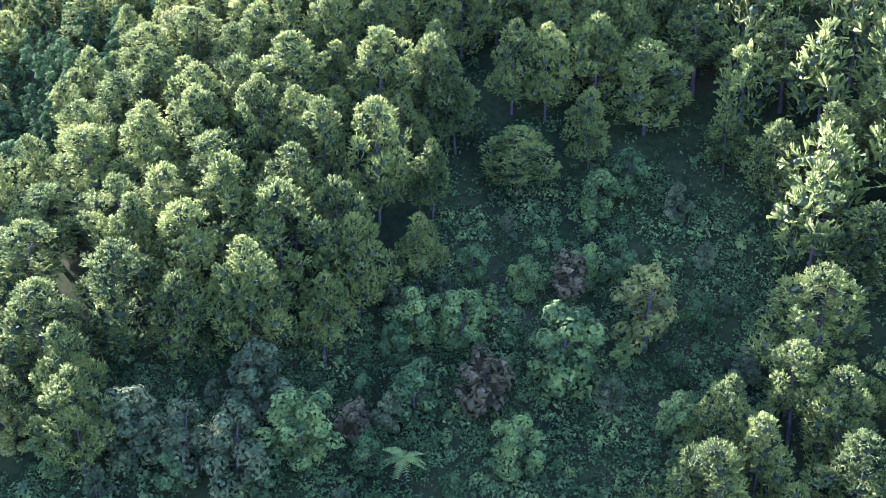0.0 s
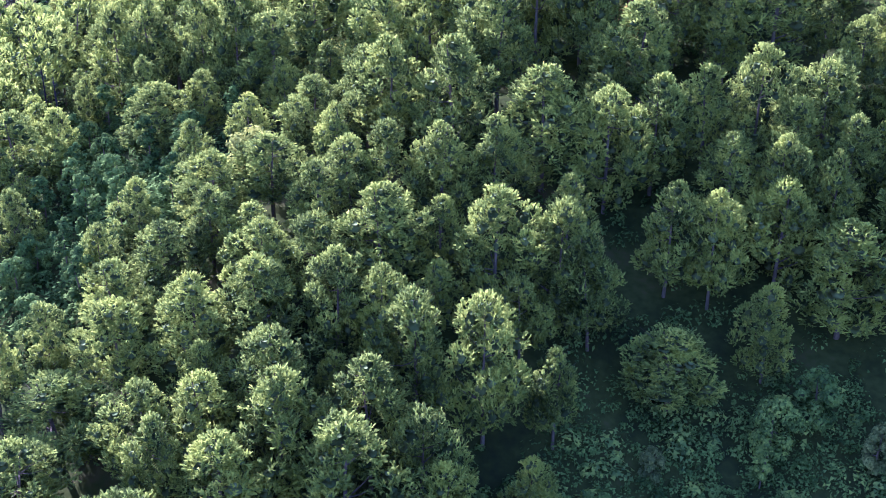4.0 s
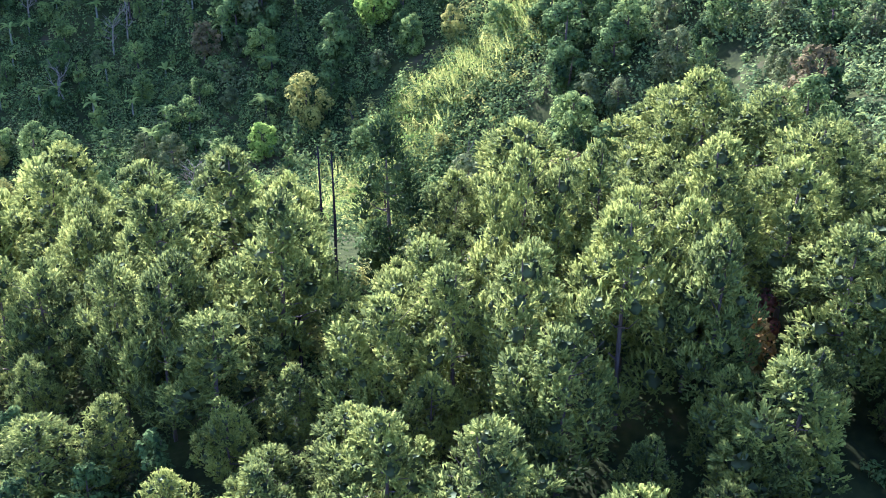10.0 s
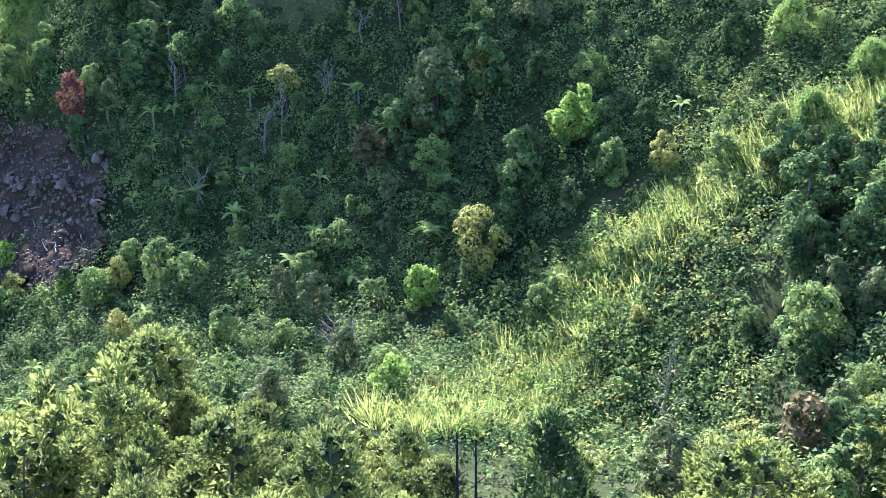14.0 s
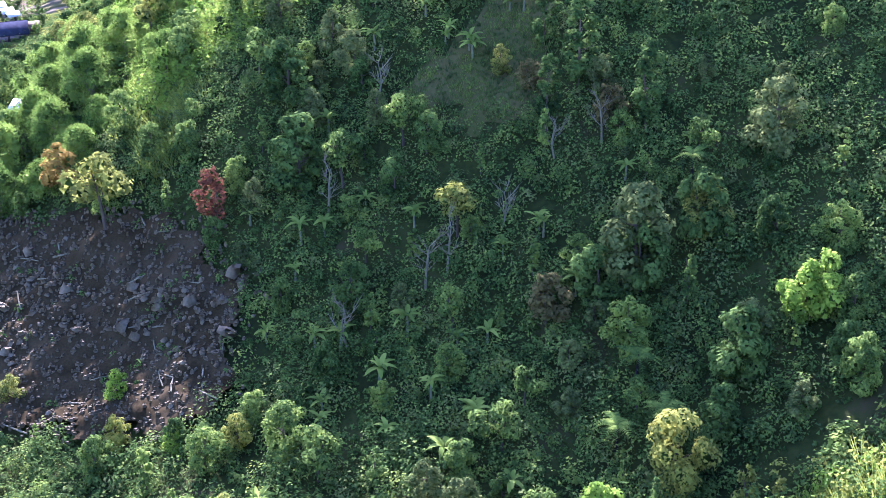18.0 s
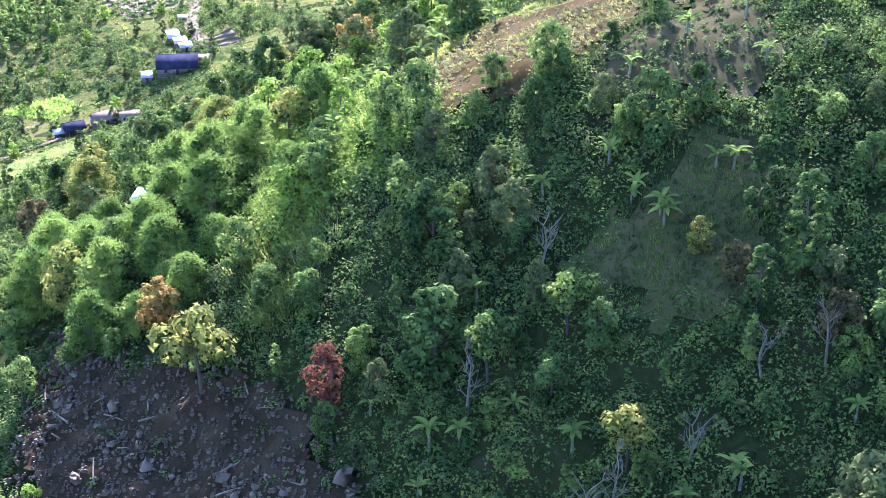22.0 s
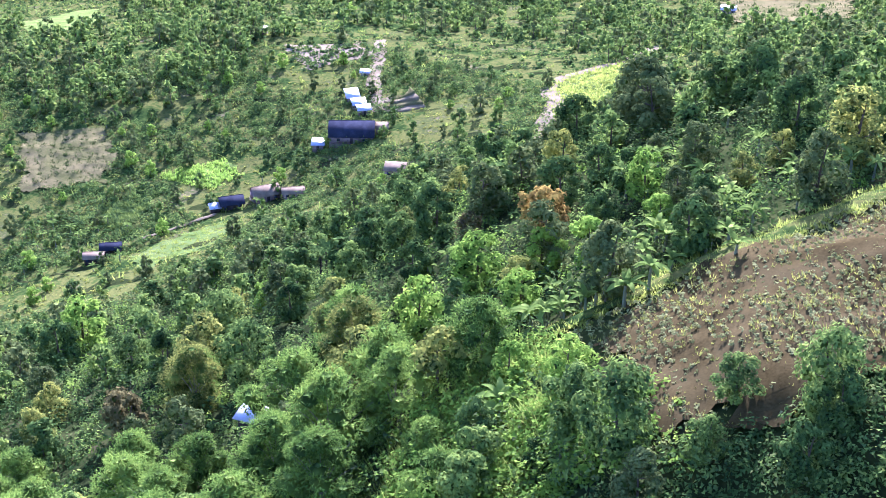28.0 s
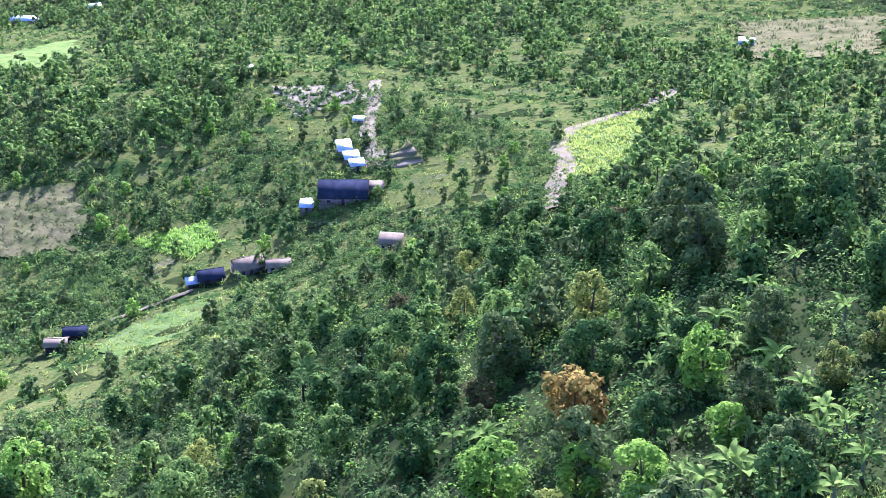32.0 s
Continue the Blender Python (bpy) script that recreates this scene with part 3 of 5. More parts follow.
# ---- broad-leaved trees ----
ROUND = {
    "green": [tree_kind("broadleaf_tree", "round-crowned broad-leaved tree with dense green foliage", "tree", "broad-leaved trees", broad_meshes(40 + k, h, w, 0.1, 2500, 0.38, BROAD)) for k, (h, w) in enumerate(((8, 3.2), (7, 2.8), (9, 3.4)))],
    "deep": [tree_kind("dark_leaved_tree", "dense dark green broad-leaved tree on the slope", "tree", "dark trees", broad_meshes(50 + k, h, w, 0.1, 2500, 0.38, DEEP)) for k, (h, w) in enumerate(((8, 2.9), (7, 2.6)))],
    "lime": [tree_kind("lime_green_tree", "bright lime-green tree with an open crown", "tree", "lime-green trees", broad_meshes(60 + k, h, w, 0.15, 1900, 0.38, LIME, 10)) for k, (h, w) in enumerate(((7, 2.7), (6.5, 2.4)))],
    "olive": [tree_kind("olive_leaved_tree", "rounded tree with yellowish olive leaves", "tree", "olive trees of the ridge", broad_meshes(70 + k, h, w, 0.12, 2400, 0.36, OLIVE)) for k, (h, w) in enumerate(((8, 3.0), (7.5, 2.7)))],
    "grey": [tree_kind("grey_green_tree", "grey-green broad-leaved tree with a full crown", "tree", "grey-green trees", broad_meshes(80 + k, h, w, 0.1, 2500, 0.36, GREYLEAF)) for k, (h, w) in enumerate(((8, 2.9), (7, 2.5)))],
    "open": [tree_kind("open_tree", "open-crowned tree with a bare trunk and light green leaves", "tree", "open-crowned trees", broad_meshes(100 + k, 8, 3.0, 0.5, 850, 0.45, m, 5)) for k, m in enumerate((OLIVE, BROAD))],
    "rust": [tree_kind("rust_tree", "dying tree with rust-red leaves", "tree", "", broad_meshes(90, 9, 2.1, 0.25, 1200, 0.4, RUST, 18))],
    "amber": [tree_kind("amber_tree", "small tree with amber and yellow leaves", "tree", "amber trees", broad_meshes(91, 7, 2.4, 0.3, 1000, 0.5, AMBER))],
    "brown": [tree_kind("brown_tree", "shrubby tree with brownish, half-dry leaves", "tree", "half-dry trees", broad_meshes(92, 6.5, 2.4, 0.2, 1000, 0.5, BROWNLEAF))],
    "slim": [tree_kind("slim_tree", "slim upright tree with small green leaves", "tree", "slim trees", broad_meshes(93 + k, 7, 1.1, 0.2, 700, 0.42, BROAD, 9)) for k in range(2)],
    "cone": [tree_kind("cone_shrub", "yellow-green cone-shaped bush on the crest", "bush", "cone-shaped bushes", broad_meshes(97, 3.6, 1.0, 0.05, 500, 0.3, OLIVE, 8))],
    "cypress": [tree_kind("cypress_tree", "dark narrow conifer with a pointed crown", "tree", "dark conifers", broad_meshes(98 + k, 10, 1.9, 0.1, 1500, 0.42, DEEP, 14, BARK, 0.9)) for k in range(2)],
}
GULLY_TREES = [("olive", 22, 130, 1.4), ("green", 13, 124, 1.55), ("brown", 4, 121, 1.35), ("green", 2, 129, 1.05), ("green", -3, 129, 0.95), ("deep", -3, 119, 1),
    ("green", 7, 113, 1), ("green", 24, 118, 0.95), ("grey", -30, 110, 1.2), ("grey", -25, 110, 1), ("grey", -20, 109, 1.2), ("green", -14, 112, 1.1),
    ("grey", -19, 117, 1.25), ("brown", 14, 136, 0.95), ("brown", -9, 116, 0.8), ("green", 18, 147, 0.8), ("grey", 27, 146, 0.8), ("deep", 22, 150, 0.8)]
EDGE_TREES = [("green", -38, 110, 0.8), ("olive", -42, 112, 0.8), ("grey", -33, 106, 0.7), ("open", -34, 173, 1.25), ("deep", -48, 162, 0.9), ("deep", -43, 168, 0.9),
              ("olive", -36, 216, 0.8), ("olive", -33, 212, 0.7), ("deep", 20, 138, 0.8), ("deep", 28, 132, 0.8), ("rust", 5, 204, 0.7), ("amber", 4, 200, 1.0), ("brown", 12, 254, 1.1), ("brown", 15, 261, 1.2), ("brown", 14, 194, 0.6), ("rust", 1, 195, 0.5), ("lime", -156, 313, 0.7), ("olive", -141, 304, 0.6), ("lime", -126, 307, 0.7), ("olive", -120, 299, 0.7), ("lime", -112, 299, 0.45), ("olive", -104, 301, 0.6), ("olive", -97, 288, 0.6)]
RIDGE_TREES = [("olive", -55, 306, 1.3), ("lime", -60, 298, 1.05), ("lime", -46, 328, 1.15), ("cone", -47, 304, 1.3), ("cone", -50, 298, 1.2), ("brown", -12, 256, 1.2),
    ("green", -13, 281, 1.1), ("cypress", -8, 240, 1.1), ("lime", -54, 271, 0.8), ("cone", -44, 304, 0.9), ("grey", -22, 241, 1.2),
    ("grey", -53, 323, 1.0), ("deep", -67, 330, 1.3), ("deep", -63, 337, 1.3), ("deep", -71, 327, 1.1), ("green", -26, 314, 0.9), ("green", -40, 318, 0.9),
    ("olive", -34, 318, 0.8), ("deep", -52, 312, 0.9)]
SLOPE_TREES = [("amber", -159, 339, 1.2), ("open", -145, 331, 1.6), ("rust", -127, 332, 1.15), ("deep", -117, 338, 1.5), ("open", -111, 339, 1.1), ("open", -105, 345, 0.95),
    ("open", -92, 334, 1), ("olive", -62, 338, 1), ("grey", -68, 331, 1.6), ("deep", -53, 319, 1.5), ("lime", -48, 327, 1.1), ("grey", -57, 349, 1.4),
    ("slim", -97, 320, 0.9), ("brown", -76, 324, 1.1), ("brown", -91, 354, 0.8), ("slim", -122, 349, 1), ("deep", -126, 351, 1.3), ("cypress", -85, 356, 1.2),
    ("cypress", -87, 350, 1), ("cypress", -74, 351, 1.3), ("brown", -79, 351, 1), ("deep", -108, 367, 1.2), ("cypress", -92, 361, 1), ("olive", -96, 356, 0.6)]
UPPER_TREES = [("grey", -136, 364, 1.3), ("grey", -123, 358, 1.1), ("grey", -117, 354, 1), ("green", -151, 361, 1.1), ("deep", -146, 366, 1.2), ("lime", -188, 407, 1.3),
    ("lime", -170, 404, 1.1), ("lime", -192, 399, 1.1), ("cypress", -184, 397, 1.1), ("brown", -232, 378, 1.2), ("olive", -209, 400, 1.5), ("green", -134, 376, 0.7),
    ("amber", -191, 420, 1.2), ("lime", -168, 414, 1.1), ("deep", -232, 436, 1.6), ("deep", -219, 431, 1.4), ("green", -197, 442, 1.4), ("deep", -252, 430, 1.5)]
HILL_TREES = [("feather", -194, 389, 12), ("feather", -220, 383, 11), ("brown", -225, 375, 9), ("slim", -207, 386, 9), ("deep", -231, 410, 8), ("grey", -284, 430, 8), ("lime", -190, 396, 9), ("lime", -189, 406, 9), ("lime", -172, 407, 8), ("lime", -170, 418, 6), ("olive", -296, 523, 7), ("cypress", -178, 390, 10), ("deep", -171, 387, 7), ("amber", -192, 422, 8), ("deep", -323, 568, 8), ("grey", -201, 462, 12), ("open", -307, 654, 9), ("grey", -282, 641, 9), ("cypress", -287, 690, 10), ("deep", -185, 433, 9), ("deep", -196, 441, 8), ("grey", -178, 438, 8), ("deep", -209, 415, 9), ("deep", -233, 430, 11), ("olive", -235, 440, 7), ("open", -171, 379, 10), ("green", -140, 368, 9), ("green", -147, 371, 8), ("lime", -161, 379, 6), ("lime", -154, 379, 6), ("deep", -124, 370, 7)]
DOWN_TREES = [("grey", -135, 364, 7), ("olive", -245, 372, 8), ("grey", -261, 383, 9), ("green", -255, 396, 8), ("open", -178, 401, 7), ("green", -244, 407, 8), ("deep", -124, 375, 6), ("grey", -171, 423, 7), ("olive", -165, 437, 6), ("green", -239, 419, 9), ("deep", -262, 458, 12), ("green", -226, 430, 9), ("amber", -188, 418, 10), ("deep", -289, 527, 9), ("olive", -246, 466, 8), ("brown", -283, 489, 8), ("deep", -196, 432, 9), ("brown", -265, 535, 9), ("grey", -215, 483, 10), ("lime", -279, 590, 6), ("deep", -194, 483, 9), ("deep", -251, 570, 9), ("cypress", -245, 612, 10), ("olive", -206, 445, 9), ("green", -226, 419, 9), ("grey", -276, 424, 8), ("grey", -204, 421, 6), ("brown", -209, 427, 5), ("grey", -184, 465, 7), ("olive", -166, 430, 6), ("deep", -164, 417, 7), ("grey", -188, 443, 7)]
KIND_HEIGHT = {"cypress": 10.0, "slim": 7.0, "amber": 7.0, "brown": 6.5, "lime": 6.7, "feather": 9.0}
HILL_AT = np.array([(x, y) for _, x, y, _ in HILL_TREES + DOWN_TREES], float)


def off_hill(x, y, gap):
    return np.hypot(*(HILL_AT - (x, y)).T).min() > gap


n = 1000
VALE_EDGE = [("lime", -288, 407, 1.8), ("deep", -285, 400, 1.5), ("deep", -252, 483, 1.6), ("lime", -242, 461, 1.2), ("deep", -262, 470, 1.4), ("green", -200, 478, 1.6), ("deep", -190, 474, 1.4),
    ("grey", -207, 469, 1.8), ("grey", -214, 476, 1.6), ("deep", -222, 470, 1.4), ("cypress", -205, 525, 1.3), ("cypress", -202, 528, 1.1), ("lime", -180, 408, 1.1), ("green", -240, 445, 1.4), ("olive", -230, 392, 1.4)]
for rows in (VALE_EDGE, GULLY_TREES, EDGE_TREES, RIDGE_TREES, SLOPE_TREES, UPPER_TREES):
    for kind, x, y, k in rows:
        n += 1
        if rows not in (VALE_EDGE, UPPER_TREES) or off_hill(x, y, 7.0):
            put(ROUND[kind], x, y, k, n)
for kind, x, y, h in HILL_TREES + DOWN_TREES:
    n += 1
    if kind != "feather":
        put(ROUND[kind], x, y, h / KIND_HEIGHT.get(kind, 8.0), n)


# Dark-leaved kinds only: their colour carries the shade of the gap.
for x, y in scatter(DARK_GAP, 4.4, 34, None, 19):
    n += 1
    put(ROUND["deep"] + ROUND["cypress"], x, y, 0.8, n)

DARK_PINE = [tree_kind("dark_pine", "tall dark pine with a narrow crown at the forest edge", "tree", "", pine_meshes(29, 18.5, 4.3, 0.08, 1500, 1.0, DEEP, 1.4))]
put(DARK_PINE, -27.1, 223.2, 1.0, 77)

for x, y in scatter([(-40, 106), (-16, 124), (0, 140), (14, 150), (34, 140), (34, 116), (16, 104)], 4.5, 46, None, 20):
    n += 1
    put(ROUND["slim"] + ROUND["deep"] + ROUND["grey"][1:] + ROUND["green"][:1], x, y, (0.5, 0.7, 0.4)[n % 3], n)

# ---- patches of other cover ----
FIELD = [(-163, 389), (-146, 379), (-138, 371), (-127, 375), (-122, 390), (-128, 412), (-136, 431), (-144, 419), (-151, 404), (-156, 396)]
SLIDE = [(-182, 341), (-168, 322), (-146, 298), (-114, 300), (-111, 310), (-118, 325), (-128, 331), (-142, 335), (-160, 334)]
MEADOW = [(-104, 371), (-94, 371), (-86, 352), (-99, 347), (-110, 353), (-106, 362)]
BAREBANK = [(-128, 418), (-114, 416), (-96, 375), (-108, 375), (-120, 373), (-123, 382), (-119, 394)]
RICE = [(-428, 523), (-420, 546), (-404, 540), (-402, 528)]
DRY = [(-490, 513), (-471, 538), (-436, 513), (-450, 490)]
PASTURE = [(-381, 476), (-380, 492), (-377, 512), (-362, 503), (-357, 491), (-361, 471)]
LAWN = [(-419, 490), (-421, 504), (-409, 507), (-401, 493)]
PALE = [(-432, 859), (-376, 894), (-336, 810), (-379, 786)]
BANK = [(-360, 642), (-358, 684), (-334, 648), (-316, 612), (-326, 598), (-340, 614)]
CLEARING = [(-492, 634), (-474, 660), (-450, 648), (-460, 617)]
UPLAND = [(-668, 622), (-678, 676), (-609, 630), (-608, 592)]
patch("ploughed_field", FIELD, SOIL, "sloping ploughed field of brown soil", "field", 0.8, 0.4, lambda x, y: 0.1 * np.sin((x * 0.75 + y * 0.66) * 5.03 + lumps(x, y, 6.0, 8)) + 0.22 * lumps(x, y, 2.3, 31) + 0.5 * lumps(x, y, 9.0, 32))
def clods(x, y):
    return 0.6 * lumps(x, y, 5.2, 9) + 0.5 * lumps(x, y, 1.9, 10) + 0.3 * lumps(x, y, 0.9, 11)


patch("landslide", SLIDE, SCREE, "landslide of dark bare earth and rubble", "landslide", 0.8, 1.1, clods)
patch("meadow", MEADOW, SHADEGRASS, "steep strip of short green grass, darkened for the shade on it", "grass", 1.0, 0.3)
patch("bare_bank", BAREBANK, BANKSOIL, "steep bank of bare brown earth above the slope", "bank", 1.0, 0.3)
patch("rice_field", RICE, PADDY, "bright yellow-green rice field in the valley", "field", 1.5, 0.35)
patch("dry_field", DRY, DRYFIELD, "dry brown terraced field in the valley", "field", 1.0, 0.35, lambda x, y: 0.45 * ((x * 0.5 + y * 0.8 + 2 * lumps(x, y, 9, 21)) / 3.5 % 1))
patch("pasture", PASTURE, GRASS, "green pasture on the valley floor", "field", 1.5, 0.35)
patch("lawn", LAWN, GRASS, "small green meadow beside the dry field", "field", 1.5, 0.35)
patch("pale_field", PALE, DRYFIELD, "pale dry field far across the valley", "field", 2.5, 0.9)
patch("grass_bank", BANK, GRASS, "grassy bank beside the earth track", "bank", 1.5, 0.35)
patch("clearing", CLEARING, TRACK, "reddish clearing between the woods", "clearing", 1.5, 0.4)
patch("upland_field", UPLAND, PADDY, "light green upland field", "field", 2.0, 0.45)


def strip(name, line, width, mat, label):
    """A path along a line of places."""
    p = np.array(line, float)
    out = []
    for (a, b) in zip(p[:-1], p[1:]):
        for s in np.linspace(0, 1, 9)[:-1]:
            out.append(a + (b - a) * s)
    out = np.array(out + [p[-1]])
    for _ in range(3):
        out[1:-1] = (out[:-2] + out[1:-1] * 2 + out[2:]) / 4
    d = unit(np.gradient(out, axis=0))
    side = np.stack([-d[:, 1], d[:, 0]], 1)
    r = np.random.default_rng(5)
    w = width * r.uniform(0.75, 1.2, (len(out), 1)) / 2
    rows = [out + side * w * k for k in (-1, -0.4, 0.4, 1)]
    v = np.stack([np.c_[q, ground(q[:, 0], q[:, 1]) + h] for q, h in zip(rows, (0.5, 0.75, 0.75, 0.5))], 1).reshape(-1, 3)
    f = [[4 * i + k, 4 * i + k + 1, 4 * i + k + 5, 4 * i + k + 4] for i in range(len(out) - 1) for k in range(3)]
    return tagged(new(name, mesh_of(name, v, np.array(f), mat, True)), label, "path", kind="structure")


strip("track", [(-312, 576), (-325, 592), (-338, 614), (-353, 629), (-361, 645), (-358, 684), (-368, 714)], 6.0, TRACK, "pale earth track up the hillside")
strip("house_path", [(-400, 598), (-416, 612), (-428, 622), (-446, 643), (-470, 668)], 5.0, TRACK, "brown footpath behind the houses")
strip("field_edge", [(-168, 388), (-158, 397), (-150, 408), (-142, 424), (-136, 436)], 3.2, VALEGRASS, "grassy edge along the ploughed field")


patch("valley_floor", [(-318, 400), (-306, 560), (-318, 600), (-250, 640), (-280, 760), (-340, 930), (-640, 980), (-970, 860), (-970, 440), (-420, 385)], VALEGRASS, "valley floor of mottled green and dry grass", "ground", 5.0, 0.2, None, 4.0)


# ---- low growth ----
def cover(name, places, size, per, leaf, mat, label, seed, blade=False, spread_=0.5, tall=1.1, lift=0.0):
    """Low growth that nobody could count: clumps of leaves or blades over the land."""
    r = np.random.default_rng(seed)
    p = np.array(places)
    z = ground(p[:, 0], p[:, 1]) + lift
    q = np.clip(r.lognormal(-0.1, 0.4, len(p)), 0.35, 1.9) * size
    c = np.stack([p[:, 0], p[:, 1], z], 1)
    d = unit(r.normal(size=(len(p), per, 3)))
    d[..., 2] = np.abs(d[..., 2])
    if blade:
        way = unit(d * spread_ + [0, 0, 0.8]).reshape(-1, 3)
        at = (c[:, None] + d * [1, 1, 0] * q[:, None, None] * 0.5).reshape(-1, 3)
        v, f = blades(r, at, way, r.uniform(0.6, 1.2, len(at)) * np.repeat(q, per), np.full(len(at), leaf))
    else:
        at = (c[:, None] + d * [1, 1, tall] * q[:, None, None] * r.uniform(0.6, 1.05, (len(p), per, 1))).reshape(-1, 3)
        nrm = unit(d.reshape(-1, 3) * 0.8 + [0, 0, 0.35] + r.normal(size=at.shape) * 0.25)
        v, f = leaves(r, at, nrm, r.uniform(0.6, 1.3, len(at)) * leaf)
    return tagged(new(name, mesh_of(name, v, f, mat)), label, "plants", kind="stuff")


def fill(poly, count, seed, keep=None, soft=1.2):
    r = np.random.default_rng(seed)
    p = np.array(poly, float)
    q = r.uniform(p.min(0), p.max(0), (count * 6, 2))
    q = q[inside(poly, q[:, 0], q[:, 1])]
    if keep is not None:
        q = q[keep(q[:, 0], q[:, 1])]
    return q[:count] + r.normal(0, soft, (len(q[:count]), 2))


def none_of(*polys):
    return lambda x, y: ~np.any([inside(p, x, y) for p in polys], axis=0)


SHADE_SLOPE = [(-62, 258), (-48, 280), (-54, 296), (-48, 308), (-36, 322), (-24, 345), (0, 400), (-60, 440), (-112, 440), (-125, 385), (-150, 376), (-148, 352), (-182, 343), (-185, 300), (-130, 255), (-95, 246)]
open_slope = none_of(SLIDE, FIELD, MEADOW, BAREBANK)
# Ground plants coloured dark, painting the shaded gaps between the shrubs.
cover("low_plants", fill(SHADE_SLOPE, 11000, 50, open_slope), 0.6, 18, 0.32, DEEP, "low green ground plants on the slope, darkened as shade between shrubs", 50)
cover("shrubs", fill(SHADE_SLOPE, 2400, 1, open_slope), 1.7, 90, 0.34, SHRUB, "dense low shrubs and saplings covering the shaded slope", 1, tall=1.4)
cover("dark_shrubs", fill(SHADE_SLOPE, 1500, 2, open_slope), 1.9, 96, 0.38, DEEP, "dark green bushes between the saplings", 2, tall=1.4)
cover("bright_shrubs", fill(SHADE_SLOPE, 1100, 51, open_slope), 1.5, 84, 0.34, BROAD, "light green young bushes on the slope", 51, tall=1.5)
cover("grey_shrubs", fill(SHADE_SLOPE, 600, 22, open_slope), 1.7, 90, 0.36, GREYLEAF, "dull grey-green bushes on the slope", 22, tall=1.3)
cover("bank_plants", fill(BAREBANK, 300, 23), 0.6, 14, 0.4, SHRUB, "sparse weeds on the bare bank", 23, lift=0.3)
# Blades take the darker shrub colour to match the meadow's painted shade.
cover("meadow_grass", fill(MEADOW, 1800, 24), 0.45, 9, 0.12, SHRUB, "short grass blades on the meadow", 24, True, lift=0.3)
SUNNY_RIDGE = [(-60, 268), (-44, 262), (-22, 258), (-16, 272), (-23, 300), (-14, 316), (24, 322), (24, 352), (-14, 352), (-28, 330), (-38, 312), (-50, 296)]
RIGHT_GULLY = [(-22, 258), (-16, 272), (-23, 300), (-14, 316), (40, 322), (40, 240), (0, 226), (-20, 236)]
CREST = [(-56, 264), (-49, 269), (-45, 286), (-43, 299), (-35, 310), (-28, 317), (-20, 322), (0, 326), (16, 334), (18, 326), (2, 317), (-16, 312), (-24, 306), (-32, 300), (-36, 288), (-38, 272), (-44, 260)]
# Yellow-green growth only along the crest; its bright colour also paints the sunlit edge.
cover("tall_grass", fill(CREST, 1300, 3, None, 1.5), 1.9, 40, 0.16, GRASSY, "tall sunlit yellow-green grass and reeds on the ridge", 3, True, 0.7)
cover("sunny_shrubs", fill(CREST, 400, 63, None, 1.5), 1.6, 60, 0.42, LIME, "bright yellow-green bushes along the crest of the ridge", 63, tall=1.2)
cover("flank_plants", fill(SUNNY_RIDGE, 2600, 64, None, 3.0), 0.8, 14, 0.42, SHRUB, "low weeds and creepers on the flank of the ridge", 64)
cover("flank_bushes", fill(SUNNY_RIDGE, 760, 73, None, 3.0), 1.9, 70, 0.4, DEEP, "dark green bushes on the flank of the ridge", 73, tall=1.5)
cover("ridge_shrubs", fill(SUNNY_RIDGE, 320, 4, None, 3.0), 1.8, 60, 0.4, OLIVE, "yellowish bushes on the sunny ridge", 4, tall=1.4)
cover("green_ridge_shrubs", fill(SUNNY_RIDGE, 800, 52, None, 3.0), 1.7, 60, 0.42, BROAD, "green bushes scattered over the sunny ridge", 52, tall=1.4)
cover("gully_shrubs", fill(RIGHT_GULLY, 1500, 25, None, 3.0), 1.7, 56, 0.46, SHRUB, "bushes and saplings in the gully beside the ridge", 25, tall=1.5)
GULLY = [(-48, 100), (-34, 124), (-18, 128), (-6, 140), (6, 152), (26, 156), (40, 142), (38, 124), (26, 100)]
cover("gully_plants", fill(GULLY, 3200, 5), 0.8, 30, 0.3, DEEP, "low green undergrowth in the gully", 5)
cover("gully_bushes", fill(GULLY, 220, 53), 1.4, 50, 0.46, SHRUB, "green bushes in the shaded gully", 53)
FOREST_FLOOR = [(-108, 110), (-108, 262), (0, 262), (70, 250), (70, 90), (-40, 100)]
# Shade of the gap is put into the leaf colour.
cover("gap_plants", fill(DARK_GAP, 240, 74), 1.5, 40, 0.5, DEEP, "bushes in the gap between the pines, coloured dark for its shade", 74, tall=1.3)
cover("glade_bushes", fill([(-40, 208), (-26, 208), (-24, 232), (-40, 232)], 70, 75), 1.3, 70, 0.36, OLIVE, "yellow-green bushes in the sunlit glade between the pines", 75, tall=1.4)
cover("glade_weeds", fill([(-42, 206), (-24, 206), (-22, 234), (-42, 234)], 300, 76), 0.7, 24, 0.3, BROAD, "green weeds on the floor of the glade", 76)
# Dark leaf colour stands for the shaded holes under the crowns.
cover("undergrowth", fill(FOREST_FLOOR, 4200, 6), 1.3, 36, 0.34, DEEP, "undergrowth between the pines, coloured dark for the shade there", 6)
LOWER = [(-184, 344), (-188, 326), (-250, 322), (-150, 352), (-152, 376), (-168, 388), (-158, 400), (-140, 440), (-150, 480), (-190, 540), (-240, 580), (-330, 570), (-330, 420), (-260, 330)]
# The dark leaf here paints the deep shade between the crowns.
cover("lower_plants", fill(LOWER, 7000, 54), 0.9, 12, 0.5, DEEP, "low plants between the hillside bushes, coloured dark as shade", 54)
cover("mixed_bushes", fill(LOWER, 800, 7), 1.9, 80, 0.42, BROAD, "mixed green bushes on the falling hillside", 7, tall=1.4)
